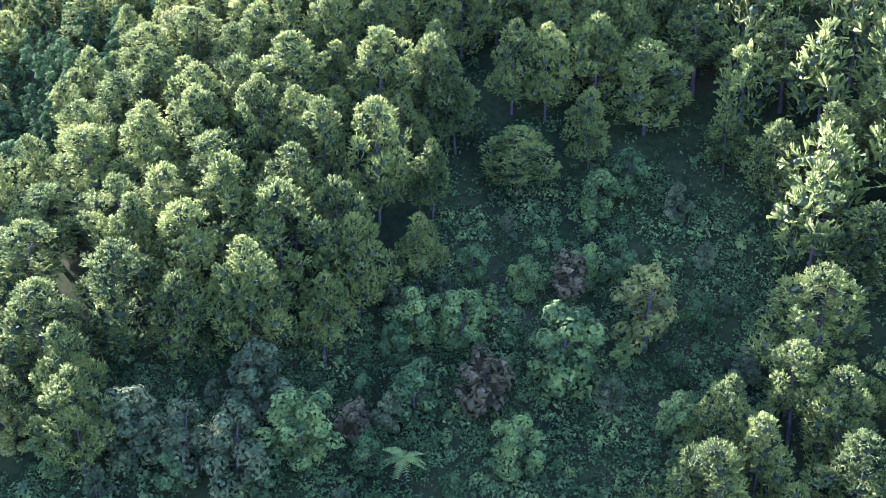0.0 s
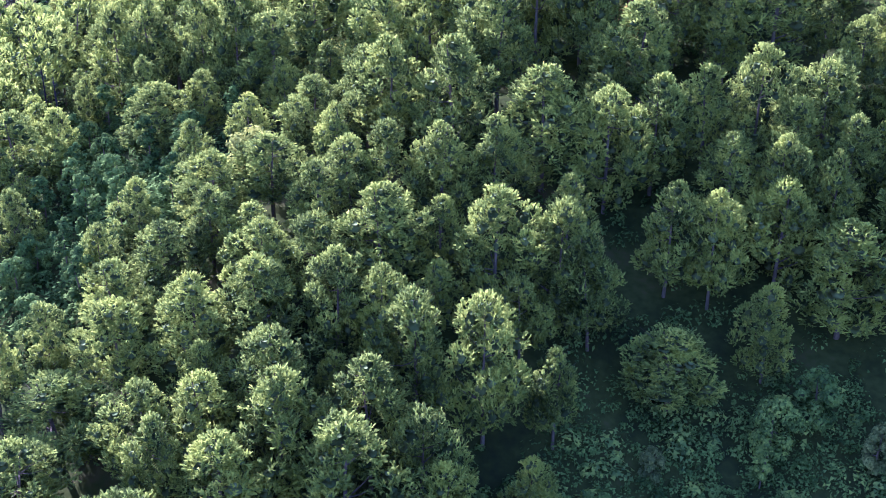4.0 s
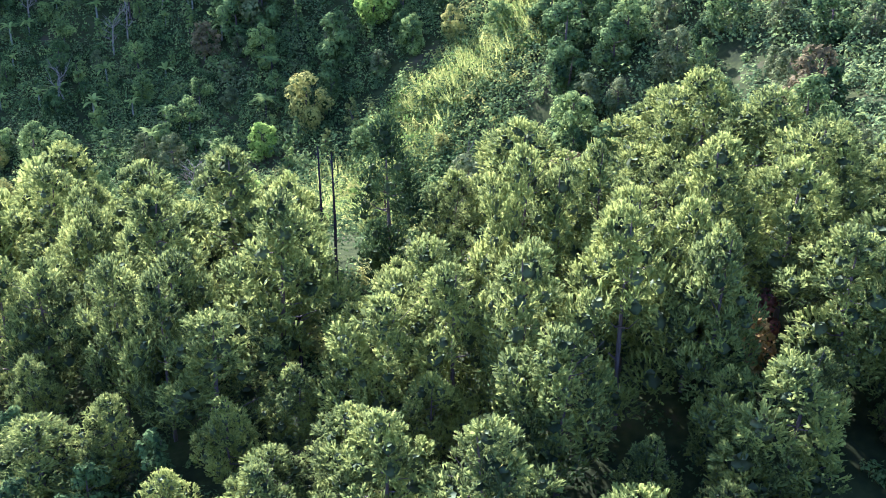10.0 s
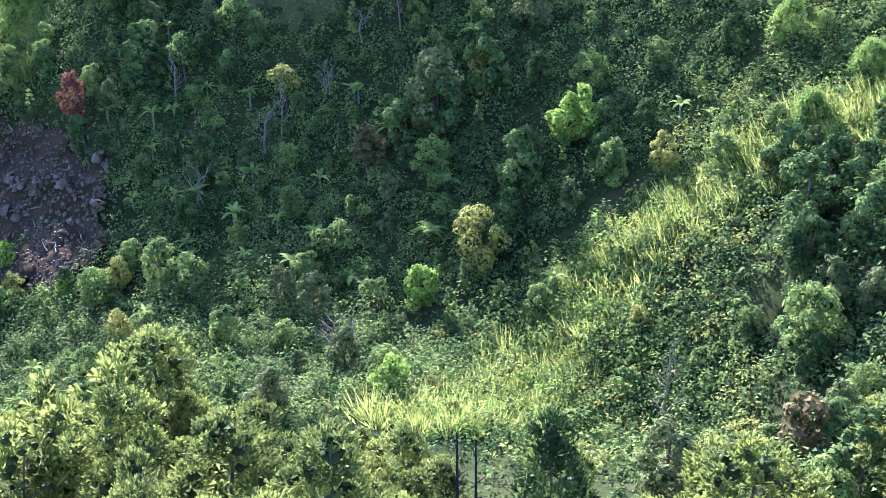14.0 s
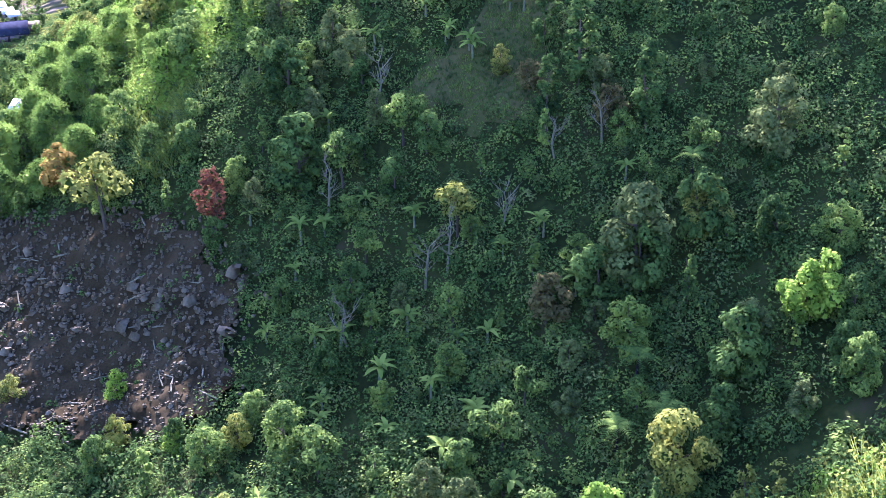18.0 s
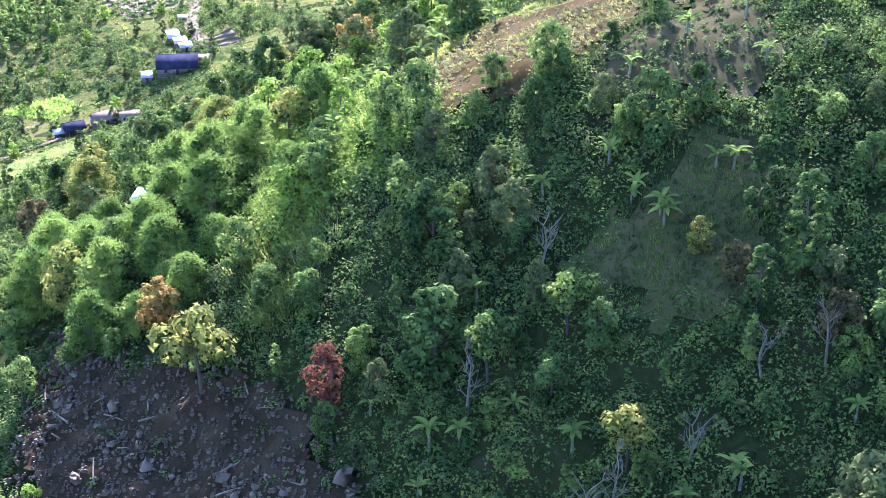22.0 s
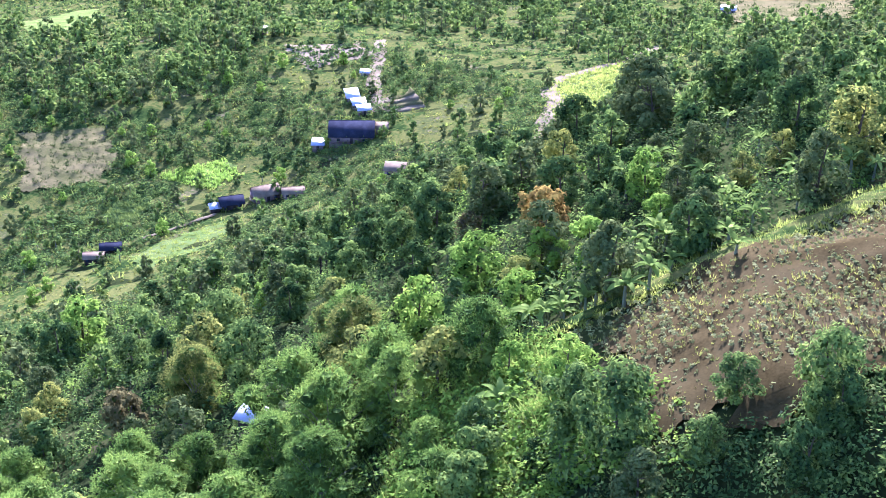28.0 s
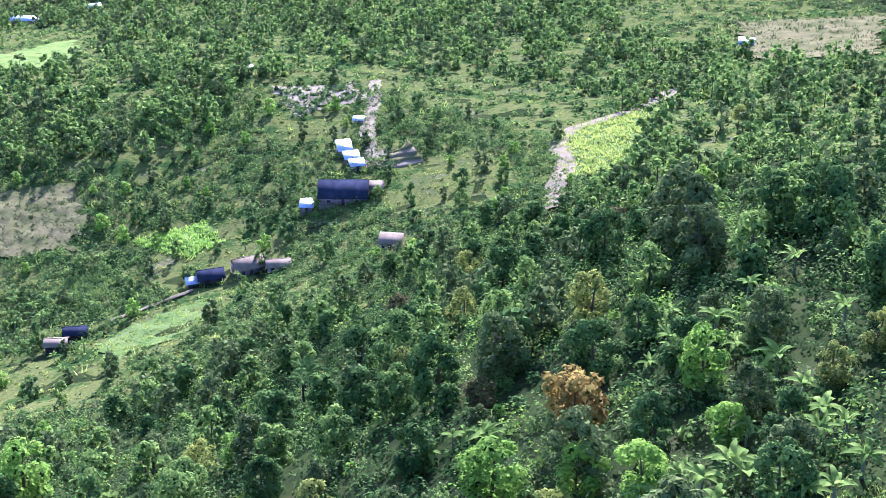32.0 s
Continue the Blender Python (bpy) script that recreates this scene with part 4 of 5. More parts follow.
cover("grey_bushes", fill(LOWER, 550, 27), 2.3, 80, 0.44, GREYLEAF, "grey-green bushes on the falling hillside", 27, tall=1.4)
cover("lime_bushes", fill(LOWER, 420, 65), 1.9, 80, 0.4, LIME, "yellow-green bushes catching the sun on the hillside", 65, tall=1.3)
cover("dark_bushes", fill(LOWER, 1300, 55), 2.5, 70, 0.5, DEEP, "dark bushes on the falling hillside", 55, tall=1.4)
VALE = [(-322, 400), (-300, 560), (-225, 600), (-240, 720), (-330, 920), (-640, 980), (-960, 860), (-960, 450), (-420, 390)]
open_vale = none_of(RICE, DRY, PASTURE, LAWN, PALE, CLEARING, UPLAND, BANK)
NEAR_VALE = [(-322, 410), (-300, 560), (-310, 620), (-400, 650), (-500, 660), (-540, 520), (-430, 400)]

def grown(x, y):
    return open_vale(x, y) & (np.sin(x * 0.07 + 1.3 * np.sin(y * 0.05)) + np.sin(y * 0.09 + x * 0.03) > -0.55)


near_vale = lambda x, y: open_vale(x, y) & ~inside(NEAR_VALE, x, y)
cover("valley_bushes", fill(NEAR_VALE, 3200, 8, grown), 1.5, 30, 0.62, BROAD, "scattered bushes and hedges on the valley floor", 8, tall=1.3)
cover("valley_scrub", fill(NEAR_VALE, 2400, 56, grown), 1.5, 30, 0.62, SHRUB, "dark scrub on the valley floor", 56, tall=1.3)
cover("valley_weeds", fill(NEAR_VALE, 3600, 68, open_vale), 0.8, 12, 0.5, OLIVE, "yellowish weeds and young bushes on the valley floor", 68)
cover("valley_thicket", fill(NEAR_VALE, 900, 69, grown), 1.6, 28, 0.6, GREYLEAF, "grey-green thickets on the valley floor", 69, tall=1.3)
cover("far_bushes", fill(VALE, 5500, 70, near_vale), 1.8, 14, 1.1, BROAD, "bushes far across the valley", 70, tall=1.3)
cover("far_scrub", fill(VALE, 4500, 71, near_vale), 1.8, 14, 1.1, SHRUB, "dark scrub far across the valley", 71, tall=1.3)
cover("valley_grass", fill(VALE, 5000, 9, open_vale), 1.3, 8, 0.5, GRASSY, "tufts of pale grass on the valley floor", 9, True, 1.0)
REEDS = [(-170, 372), (-150, 345), (-140, 338), (-146, 362), (-152, 378), (-166, 388)]
cover("reeds", fill(REEDS, 900, 28), 1.5, 20, 0.16, GRASSY, "sunlit reeds along the crest above the landslide", 28, True, 0.7)
cover("crest_bushes", fill([(-172, 372), (-150, 352), (-136, 372), (-150, 378), (-166, 388)], 360, 29), 2.1, 70, 0.46, LIME, "bright green bushes below the ploughed field", 29)

cover("edge_grass", fill([(-170, 387), (-160, 399), (-152, 410), (-143, 426), (-137, 438), (-134, 435), (-141, 421), (-149, 405), (-157, 395), (-166, 385)], 1200, 57, None, 0.8), 0.5, 12, 0.1, GRASSY, "yellowish grass along the edge of the field", 57, True, 0.8, lift=0.3)
cover("pasture_grass", fill(PASTURE, 700, 58, None, 2.0), 0.4, 8, 0.2, GRASSY, "tufts of grass on the pasture", 58, True, 1.0, lift=0.3)
cover("lawn_grass", fill(LAWN, 900, 66, None, 1.5), 0.8, 8, 0.4, SHRUB, "tufts of grass on the small meadow", 66, True, 1.0, lift=0.3)
cover("rice_plants", fill(RICE, 700, 67, None, 0.5), 0.7, 8, 0.3, LIME, "young rice plants in the paddy", 67, True, 0.5, lift=0.3)
cover("dry_grass", fill(DRY, 900, 59, None, 2.0), 0.7, 8, 0.3, GREYLEAF, "dry stubble on the brown field", 59, True, 1.0, lift=0.3)
cover("bank_grass", fill(BANK, 900, 60, None, 2.0), 1.0, 8, 0.45, GRASSY, "grass tufts on the bank by the track", 60, True, 1.0, lift=0.3)
cover("pale_grass", fill(PALE, 700, 61, None, 3.0), 1.2, 8, 0.7, GREYLEAF, "dry tufts on the far pale field", 61, True, 1.0, lift=0.3)
cover("clearing_bushes", fill(CLEARING, 160, 62, None, 3.0), 1.4, 14, 1.1, SHRUB, "bushes growing over the clearing", 62, lift=0.2)

# crops in rows
r_ = np.random.default_rng(12)
u, w_ = np.meshgrid(np.arange(-60, 60, 1.0), np.arange(-60, 60, 0.95))
cx = -143 + u * 0.75 - w_ * 0.66 + r_.normal(0, 0.16, u.shape)
cy = 400 + u * 0.66 + w_ * 0.75 + r_.normal(0, 0.16, u.shape)
ok = inside(FIELD, cx - 0.8, cy) & inside(FIELD, cx + 0.8, cy) & (r_.uniform(size=cx.shape) > 0.06 + 0.5 * (np.sin(cx * 0.21 + cy * 0.13) > 0.8))
crop = np.stack([cx[ok], cy[ok]], 1)
crop = crop[np.argsort(np.hypot(crop[:, 0] + 140, crop[:, 1] - 384))]
for k in range(5):
    rc = np.random.default_rng(200 + k)
    dc = unit(rc.normal(size=(14, 3)))
    dc[:, 2] = np.abs(dc[:, 2])
    lv, lf = leaves(rc, dc * [1, 1, 0.9] * 0.34 * rc.uniform(0.6, 1.05, (14, 1)), unit(dc * 0.6 + [0, 0, 0.5] + rc.normal(size=(14, 3)) * 0.4), rc.uniform(0.6, 1.3, 14) * 0.27)
    me_ = mesh_of("crop_plant", lv, lf, CROP)
    for x, y in crop[:260][k::5]:
        c_ = tagged(new("crop_plant", me_), "small pale green crop plant in the ploughed soil", "plant", "crop rows of the field")
        c_.matrix_basis = pose(x, y, ground_at(x, y) + 0.45, 0, 0, 90 * (x + y)) @ Matrix.Scale(0.8 + 0.4 * ((x * 7 + y * 3) % 1), 4)
crop = crop[260:]
cover("crop_rows", crop, 0.32, 14, 0.26, CROP, "rows of small pale green crop plants in the ploughed field", 13, tall=0.9, lift=0.5)
cover("field_weeds", fill(FIELD, 900, 14), 0.35, 8, 0.09, OLIVE, "dry yellowish weeds between the crop rows", 14, True, 0.9, lift=0.5)

# ---- woods of the valley ----
FAR_TREES = [tree_kind("valley_tree", "distant green tree on the valley floor", "tree", "trees of the valley", broad_meshes(110 + k, h, w, 0.06, 120, 1.45, m, 1, BARK, 0.5, 0)) for k, (h, w, m) in enumerate(((8, 3.6, BROAD), (9, 2.8, GREYLEAF), (10, 2.6, BROAD), (6.5, 3.8, SHRUB), (8, 3.2, LIME)))]
n = 5000
VALE_TREES = [tree_kind("valley_tree", "green tree on the valley floor", "tree", "trees of the valley", broad_meshes(140 + k, h, w, 0.1, 480, 0.75, m, 6)) for k, (h, w, m) in enumerate(((7, 2.9, BROAD), (8, 2.5, GREYLEAF), (9, 2.2, BROAD), (6, 3.0, SHRUB), (6.5, 2.6, LIME)))]
for x, y in scatter(NEAR_VALE, 7.5, 210, lambda a, b: open_vale(np.array([a]), np.array([b]))[0], 11):
    n += 1
    put(VALE_TREES, x, y, (0.7, 0.9, 0.55)[n % 3], n)
for ob, (x, y) in zip(FAR_TREES, ((-560, 560), (-580, 600), (-600, 640), (-540, 690), (-520, 700))):
    put([ob], x, y, 0.9, int(-x))
WOODS = [(-500, 520), (-440, 606), (-400, 625), (-366, 592), (-350, 640), (-330, 620), (-300, 580), (-230, 600), (-240, 720), (-330, 930), (-640, 980), (-980, 860), (-980, 500)]
far_wood = [(x, y) for x, y in fill(WOODS, 2300, 15, none_of(PALE, CLEARING, UPLAND, BANK, DRY)) if math.sin(x * 0.021 + 1) + math.sin(y * 0.027) > -0.9]
wood_of("valley_wood", FAR_TREES[:4], far_wood, 1.0, "distant woods of mixed green trees across the valley", 33)
MID_KINDS = ROUND["green"] + ROUND["deep"] + ROUND["grey"] + ROUND["slim"][:1] + ROUND["olive"][:1] + ROUND["lime"][:1]
lower_trees = scatter(LOWER, 5.4, 250, lambda a, b: off_hill(a, b, 6.0), 12)
for x, y in lower_trees:
    if y - 0.35 * x < 512 and x > -262:
        n += 1
        put(MID_KINDS, x, y, (1.0, 1.35, 0.85, 1.15)[n % 4], n)
DOWN_KINDS = [tree_kind("broadleaf_tree", "broad-leaved tree far down the hillside", "tree", "broad-leaved trees", broad_meshes(120 + k, h, w, 0.1, 420, 0.85, m)) for k, (h, w, m) in enumerate(((8, 3.1, BROAD), (7, 2.7, DEEP), (8, 2.8, GREYLEAF)))]
for ob, (x, y) in zip(DOWN_KINDS, ((-290, 540), (-296, 470), (-270, 560))):
    put([ob], x, y, 1.0, int(-x))
wood_of("hillside_wood", DOWN_KINDS, [(x, y) for x, y in lower_trees if not (y - 0.35 * x < 512 and x > -262)], 1.0, "mixed trees further down the hillside", 34)
for x, y in scatter(SHADE_SLOPE, 5.3, 260, lambda a, b: open_slope(np.array([a]), np.array([b]))[0], 16):
    n += 1
    put(ROUND["slim"] + ROUND["deep"] + ROUND["grey"] + ROUND["green"] + ROUND["open"][1:], x, y, (0.5, 0.65, 0.9, 0.6, 0.75)[n % 5], n)
for x, y in scatter(RIGHT_GULLY, 5.0, 60, None, 17):
    n += 1
    put(ROUND["green"] + ROUND["deep"] + ROUND["grey"], x, y, (0.7, 0.9, 0.55)[n % 3], n)
for x, y in scatter(SUNNY_RIDGE, 6.5, 34, None, 18):
    n += 1
    put(ROUND["green"] + ROUND["olive"] + ROUND["slim"] + ROUND["lime"][:1], x, y, (0.5, 0.65, 0.4)[n % 3], n)
# Only the darkest leaf kind, its colour standing in for the hollow's shade.
for x, y in ((-18, 310), (-13, 305), (-9, 300), (-15, 299), (-8, 293), (-14, 292)):
    n += 1
    put(ROUND["deep"], x, y, 1.15, n)
for x, y in ((-3, 308), (-1, 298), (-11, 286), (4, 304), (6, 292), (0, 286)):
    n += 1
    put(ROUND["green"] + ROUND["grey"], x, y, 0.95, n)


# ---- bamboo ----
def bamboo_meshes(seed, height, spread_, mat=BAMBOO):
    """A bamboo clump: arching culms that carry soft drooping plumes."""
    r = np.random.default_rng(seed)
    culms = []
    for k in range(12):
        a, q = k * 2.4 + r.uniform(-0.4, 0.4), spread_ * (r.uniform(0.4, 0.75) if k else 0.1)
        h = height * (1.0 - 0.4 * q / spread_) * 0.9
        line = [(math.cos(a) * q * s ** 2.2, math.sin(a) * q * s ** 2.2, h * s) for s in np.linspace(0, 1, 6)]
        culms.append(tube(line, [0.07, 0.065, 0.055, 0.045, 0.03, 0.015], 5))
    at, d, inner = puffs(r, 0.1 * height, height, lambda s: spread_ * np.clip(1 - s ** 2.6, 0, 1) ** 0.6 * (0.75 + 0.25 * np.clip(s / 0.3, 0, 1)), 24, spread_ * 0.38, 3600, 0.75, 0.74)
    at = at + d * r.uniform(-0.25, 0.2, (len(at), 1))
    outer = []
    for _ in range(3):
        way = unit(d * 0.7 + [0, 0, -0.4] + r.normal(size=d.shape) * 0.4)
        outer.append(blades(r, at, way, r.uniform(0.25, 0.45, len(at)), r.uniform(0.06, 0.11, len(at)), d + [0, 0, 0.3]))
    return [mesh_of("bamboo_culm", *c, PALEBARK, True) for c in culms], crown_of("bamboo_plumes", inner, outer, mat, BROAD)


BAMBOOS = []
for k, (h, w) in enumerate(((9, 4.6), (8, 4.2), (10, 5.0))):
    culm, plume = bamboo_meshes(130 + k, h, w)
    b_ = thing("bamboo_clump", "bamboo clump with soft arching bright green plumes", "bamboo", "bamboo grove")
    for c_ in culm:
        part("culm", c_, b_)
    part("foliage", plume, b_)
    BAMBOOS.append(b_)
FEATHERY = []
for k, (h, w) in enumerate(((9, 3.8), (9.5, 4.0))):
    culm, plume = bamboo_meshes(136 + k, h, w, OLIVE)
    b_ = thing("bamboo_clump", "tall feathery bamboo clump with yellowish olive plumes", "bamboo", "olive bamboo")
    for c_ in culm:
        part("culm", c_, b_)
    part("foliage", plume, b_)
    FEATHERY.append(b_)
for k, (kind, x, y, h) in enumerate(q for q in HILL_TREES + DOWN_TREES if q[0] == "feather"):
    put(FEATHERY[k:k + 1], x, y, h / 9, 7200 + k)
GROVE = [(-217, 355), (-191, 346), (-194, 358), (-176, 346), (-178, 356), (-164, 347), (-163, 354), (-177, 369), (-188, 370), (-163, 340), (-180, 380), (-163, 369), (-203, 342),
         (-202, 359), (-228, 355), (-183, 366), (-193, 378), (-171, 362), (-225, 387), (-201, 395), (-211, 366), (-170, 351), (-186, 352), (-197, 366), (-155, 362), (-209, 347), (-174, 376), (-222, 348), (-235, 348), (-216, 342), (-170, 337), (-160, 345), (-233, 362), (-168, 383)]
for k, (x, y) in enumerate(GROVE):
    put(BAMBOOS, x, y, (1.1, 1.25, 1.0)[k % 3] * (0.7 if x > -166 else 1.0), 7000 + k)
RIDGE_GROVE = [(-16, 318), (-10, 326), (-6, 316), (-2, 334), (4, 324), (-20, 338)]
for k, (x, y) in enumerate(RIDGE_GROVE):
    put(BAMBOOS, x, y, 0.75, 7100 + k)


# ---- bananas, ferns, palms ----
def leaf_strip(length, width, rise, droop, pieces=7):
    """An arching folded leaf with a rib."""
    v, f = [], []
    for k in range(pieces + 1):
        s = k / pieces
        w = width * (math.sin(math.pi * min(1, 0.12 + s * 0.88)) ** 0.6) * 0.5 + 0.02
        x = length * (s - 0.15 * s * s)
        z = length * (rise * s - droop * s * s)
        v += [(x, -w, z + w * 0.35), (x, 0, z), (x, w, z + w * 0.35)]
    for k in range(pieces):
        a = 3 * k
        f += [[a, a + 1, a + 4, a + 3], [a + 1, a + 2, a + 5, a + 4]]
    return np.array(v), np.array(f)


def feather(length, width, rise, droop, pairs=12):
    """A frond: a rib with narrow leaflets on both sides."""
    v, f = [], []
    for k in range(pairs):
        s = (k + 0.5) / pairs
        p = np.array((length * s * (1 - 0.12 * s), 0, length * (rise * s - droop * s * s)))
        w = width * (math.sin(math.pi * (0.15 + 0.8 * s)) ** 0.7) * 0.5
        for side in (-1, 1):
            i = len(v)
            v += [p + (-0.045 * length, 0, 0), p + (0.045 * length, 0, 0), p + (0.1 * length, side * w, -0.25 * w)]
            f.append([i, i + 1, i + 2])
    i = len(v)
    end = np.array((length * 0.9, 0, length * (rise - droop)))
    v += [(0, -0.03, 0), (0, 0.03, 0), end]
    f.append([i, i + 1, i + 2])
    return np.array(v), np.array(f)


def star_plant(name, label, category, group, stem_h, stem_r, stem_mat, leaf_part, meshes, count, seed, steep=(0.1, 0.9)):
    r = random.Random(seed)
    root = thing(name, label, category, group)
    part("stem", mesh_of("stem", *tube([(0, 0, -0.4), (0.04, 0, stem_h * 0.5), (0, 0.03, stem_h)], [stem_r * 1.2, stem_r, stem_r * 0.7], 7), stem_mat, True), root)
    for k in range(count):
        m = Matrix.Translation((0, 0, stem_h - 0.08)) @ Matrix.Rotation(k * 2.399 + r.uniform(-0.3, 0.3), 4, "Z") @ Matrix.Rotation(-r.uniform(*steep), 4, "Y")
        s = r.uniform(0.75, 1.1)
        part(leaf_part, meshes[k % len(meshes)], root, m=m @ Matrix.Scale(s, 4))
    return root


BANANA_LEAVES = [mesh_of("banana_leaf", *leaf_strip(2.0, 0.5, 0.4, d), BANANA) for d in (0.55, 0.8, 0.35)]
STEM = rough_material("banana_stem", [(0.2, (0.1, 0.12, 0.04)), (0.6, (0.2, 0.2, 0.08)), (1, (0.3, 0.25, 0.13))], 1, 6, 0.8, 0.3)
BANANAS = [star_plant("banana_plant", "banana plant with broad arching pale green leaves", "banana plant", "banana plants", h, 0.14, STEM, "leaf", BANANA_LEAVES, c, 40 + k) for k, (h, c) in enumerate(((2.0, 8), (1.5, 7), (2.6, 9)))]
SLOPE_BANANAS = [(-110, 332), (-98, 334), (-92, 320), (-85, 319), (-82, 321), (-92, 313), (-85, 312), (-111, 326), (-113, 331), (-74, 344), (-81, 335), (-97, 308), (-110, 317), (-103, 317), (-100, 318),
                 (-85, 332), (-74, 328), (-122, 333), (-106, 336), (-79, 310), (-116, 358), (-106, 360), (-101, 358), (-79, 303), (-96, 306), (-95, 291), (-82, 336), (-102, 276), (-78, 309), (-33, 327),
                 (-29, 326), (-43, 298), (-117, 346), (-87, 305), (-70, 300), (-108, 300)]
UPPER_BANANAS = [(-101, 383), (-94, 378), (-113, 387), (-116, 399), (-108, 393), (-116, 378), (-118, 372), (-106, 361), (-99, 366), (-97, 366), (-102, 359), (-111, 364), (-96, 388), (-104, 402)]
EDGE_BANANAS = [(-165, 393), (-165, 396), (-164, 399), (-160, 408), (-158, 411), (-154, 412), (-157, 401), (-159, 419), (-157, 438), (-153, 431), (-158, 427), (-166, 402), (-172, 390), (-146, 368),
                (-170, 410), (-165, 412), (-162, 414), (-187, 450), (-187, 441), (-183, 449), (-201, 419), (-206, 419), (-188, 436), (-195, 446), (-150, 424), (-148, 436), (-146, 446), (-168, 418), (-174, 430), (-152, 450)]
HILL_BANANAS = [(-189, 433), (-184, 431), (-182, 433), (-180, 436), (-179, 438), (-173, 432), (-167, 426), (-162, 419), (-163, 409), (-160, 409), (-166, 407), (-165, 410), (-160, 416), (-189, 437), (-185, 440), (-184, 444), (-183, 431), (-200, 418), (-203, 418), (-207, 416), (-172, 444), (-174, 454), (-187, 461), (-194, 460), (-166, 394), (-163, 394), (-163, 396), (-163, 399), (-169, 399), (-158, 407), (-158, 405), (-156, 406), (-150, 402), (-154, 407), (-157, 397), (-158, 394), (-156, 431), (-154, 433), (-152, 430), (-172, 428), (-167, 392), (-168, 391), (-144, 366), (-172, 378), (-158, 374), (-157, 372)]
for k, (x, y) in enumerate(HILL_BANANAS):
    put(BANANAS, x, y, 1.1 + 0.15 * (k % 3), 8700 + k)
for k, (x, y) in enumerate(SLOPE_BANANAS + UPPER_BANANAS):
    put(BANANAS, x, y, 0.95 + 0.12 * (k % 3), 8000 + k)
for k, (x, y) in enumerate(EDGE_BANANAS + [(-168, 394), (-163, 404), (-156, 407), (-152, 418), (-149, 430), (-162, 420), (-155, 436), (-172, 400), (-169, 405), (-146, 440), (-151, 442), (-160, 432)]):
    put(BANANAS, x, y, 0.9 + 0.12 * (k % 3), 8100 + k)

FRONDS = [mesh_of("fern_frond", *feather(2.6, 1.1, 0.3, d), BROAD) for d in (0.6, 0.8)]
FERNS = [star_plant("tree_fern", "tree fern with a slender trunk and arching fronds", "tree fern", "tree ferns", 3.2, 0.12, CHAR, "frond", FRONDS, 13, 60, (0.0, 0.4))]
for k, (x, y) in enumerate([(-63, 318), (-62, 309), (-66, 345), (-4, 111), (-58, 312)]):
    put(FERNS, x, y, 1.1, 8200 + k)
PALM_FRONDS = [mesh_of("palm_frond", *feather(3.4, 1.3, 0.5, d, 14), DEEP) for d in (0.7, 1.0)]
PALMS = [star_plant("palm_tree", "palm with a dark trunk and drooping fronds", "palm", "palms", 6.5, 0.22, CHAR, "frond", PALM_FRONDS, 14, 61, (0.1, 0.9))]
for k, (x, y) in enumerate([(-267, 449), (-279, 460), (-272, 455)]):
    put(PALMS, x, y, 1.0, 8300 + k)


# ---- bare trees ----
def bare_meshes(seed, height, mat, spread_=1.6):
    r = np.random.default_rng(seed)
    bend = r.normal(size=2) * 0.5
    line = [np.array((bend[0] * s * s, bend[1] * math.sin(s * 3), height * 0.75 * s)) for s in np.linspace(0, 1, 6)]
    line[0][2] = -0.5
    trunk = tube(line, [0.16, 0.14, 0.12, 0.1, 0.08, 0.05], 6)
    sets = []
    for _ in range(9):
        b = line[r.integers(2, 6)]
        a = r.uniform(0, 6.28)
        q = spread_ * r.uniform(0.6, 1.2)
        e = b + np.array((math.cos(a) * q, math.sin(a) * q, q * r.uniform(0.6, 1.4)))
        m = (b + e) / 2 + r.normal(size=3) * 0.2
        one = [tube([b, m, e], [0.06, 0.045, 0.015], 4)]
        sets.append(one)
        for _ in range(3):
            t = e + r.normal(size=3) * 0.5 + [0, 0, 0.5]
            one.append(tube([m, (m + t) / 2 + r.normal(size=3) * 0.1, t], [0.035, 0.025, 0.01], 4))
    return mesh_of("bare_trunk", *trunk, mat, True), [mesh_of("bare_branch", *join(o), mat, True) for o in sets]


BARES = []
for k, h in enumerate((6.0, 5.0, 7.0)):
    tr_, br_ = bare_meshes(150 + k, h, PALEBARK)
    b_ = thing("bare_tree", "leafless pale dead tree with thin branches", "tree", "dead trees")
    part("trunk", tr_, b_)
    for o_ in br_:
        part("branch", o_, b_)
    BARES.append(b_)
for k, (x, y) in enumerate([(-111, 335), (-87, 336), (-91, 329), (-26, 273), (-64, 283), (-66, 284), (-99, 318), (-79, 349), (-84, 346), (-232, 380), (-93, 327), (-112, 351)]):
    put(BARES, x, y, 1.5 if (x, y) == (-26, 273) else 1.1, 8400 + k)
for k, (x, y, h) in enumerate([(-34.2, 225.1, 16), (-33.0, 225.4, 15), (-65, 200, 11), (-68, 204, 12), (-34, 214, 13), (-33, 210, 12)]):
    b_ = thing("dead_pine", "tall thin dark trunk with no crown", "tree", "bare trunks")
    part("trunk", mesh_of("tall_trunk", *tube([(0, 0, -0.5), (0.1, 0.1, h * 0.5), (0.0, 0.2, h)], [0.2, 0.15, 0.06], 6), CHAR, True), b_)
    part("stubs", mesh_of("stubs", *join([tube([(0, 0, h * s), (0.9 * math.cos(9 * s), 0.9 * math.sin(9 * s), h * s + 0.4)], [0.05, 0.015], 4) for s in (0.5, 0.6, 0.7, 0.78, 0.86, 0.93)]), CHAR), b_)
    b_.location = (x, y, ground_at(x, y))


for x, y in ((-129, 419), (-124, 422), (-118, 417)):
    n += 1
    put(PINES[2:3], x, y, 0.9, n)


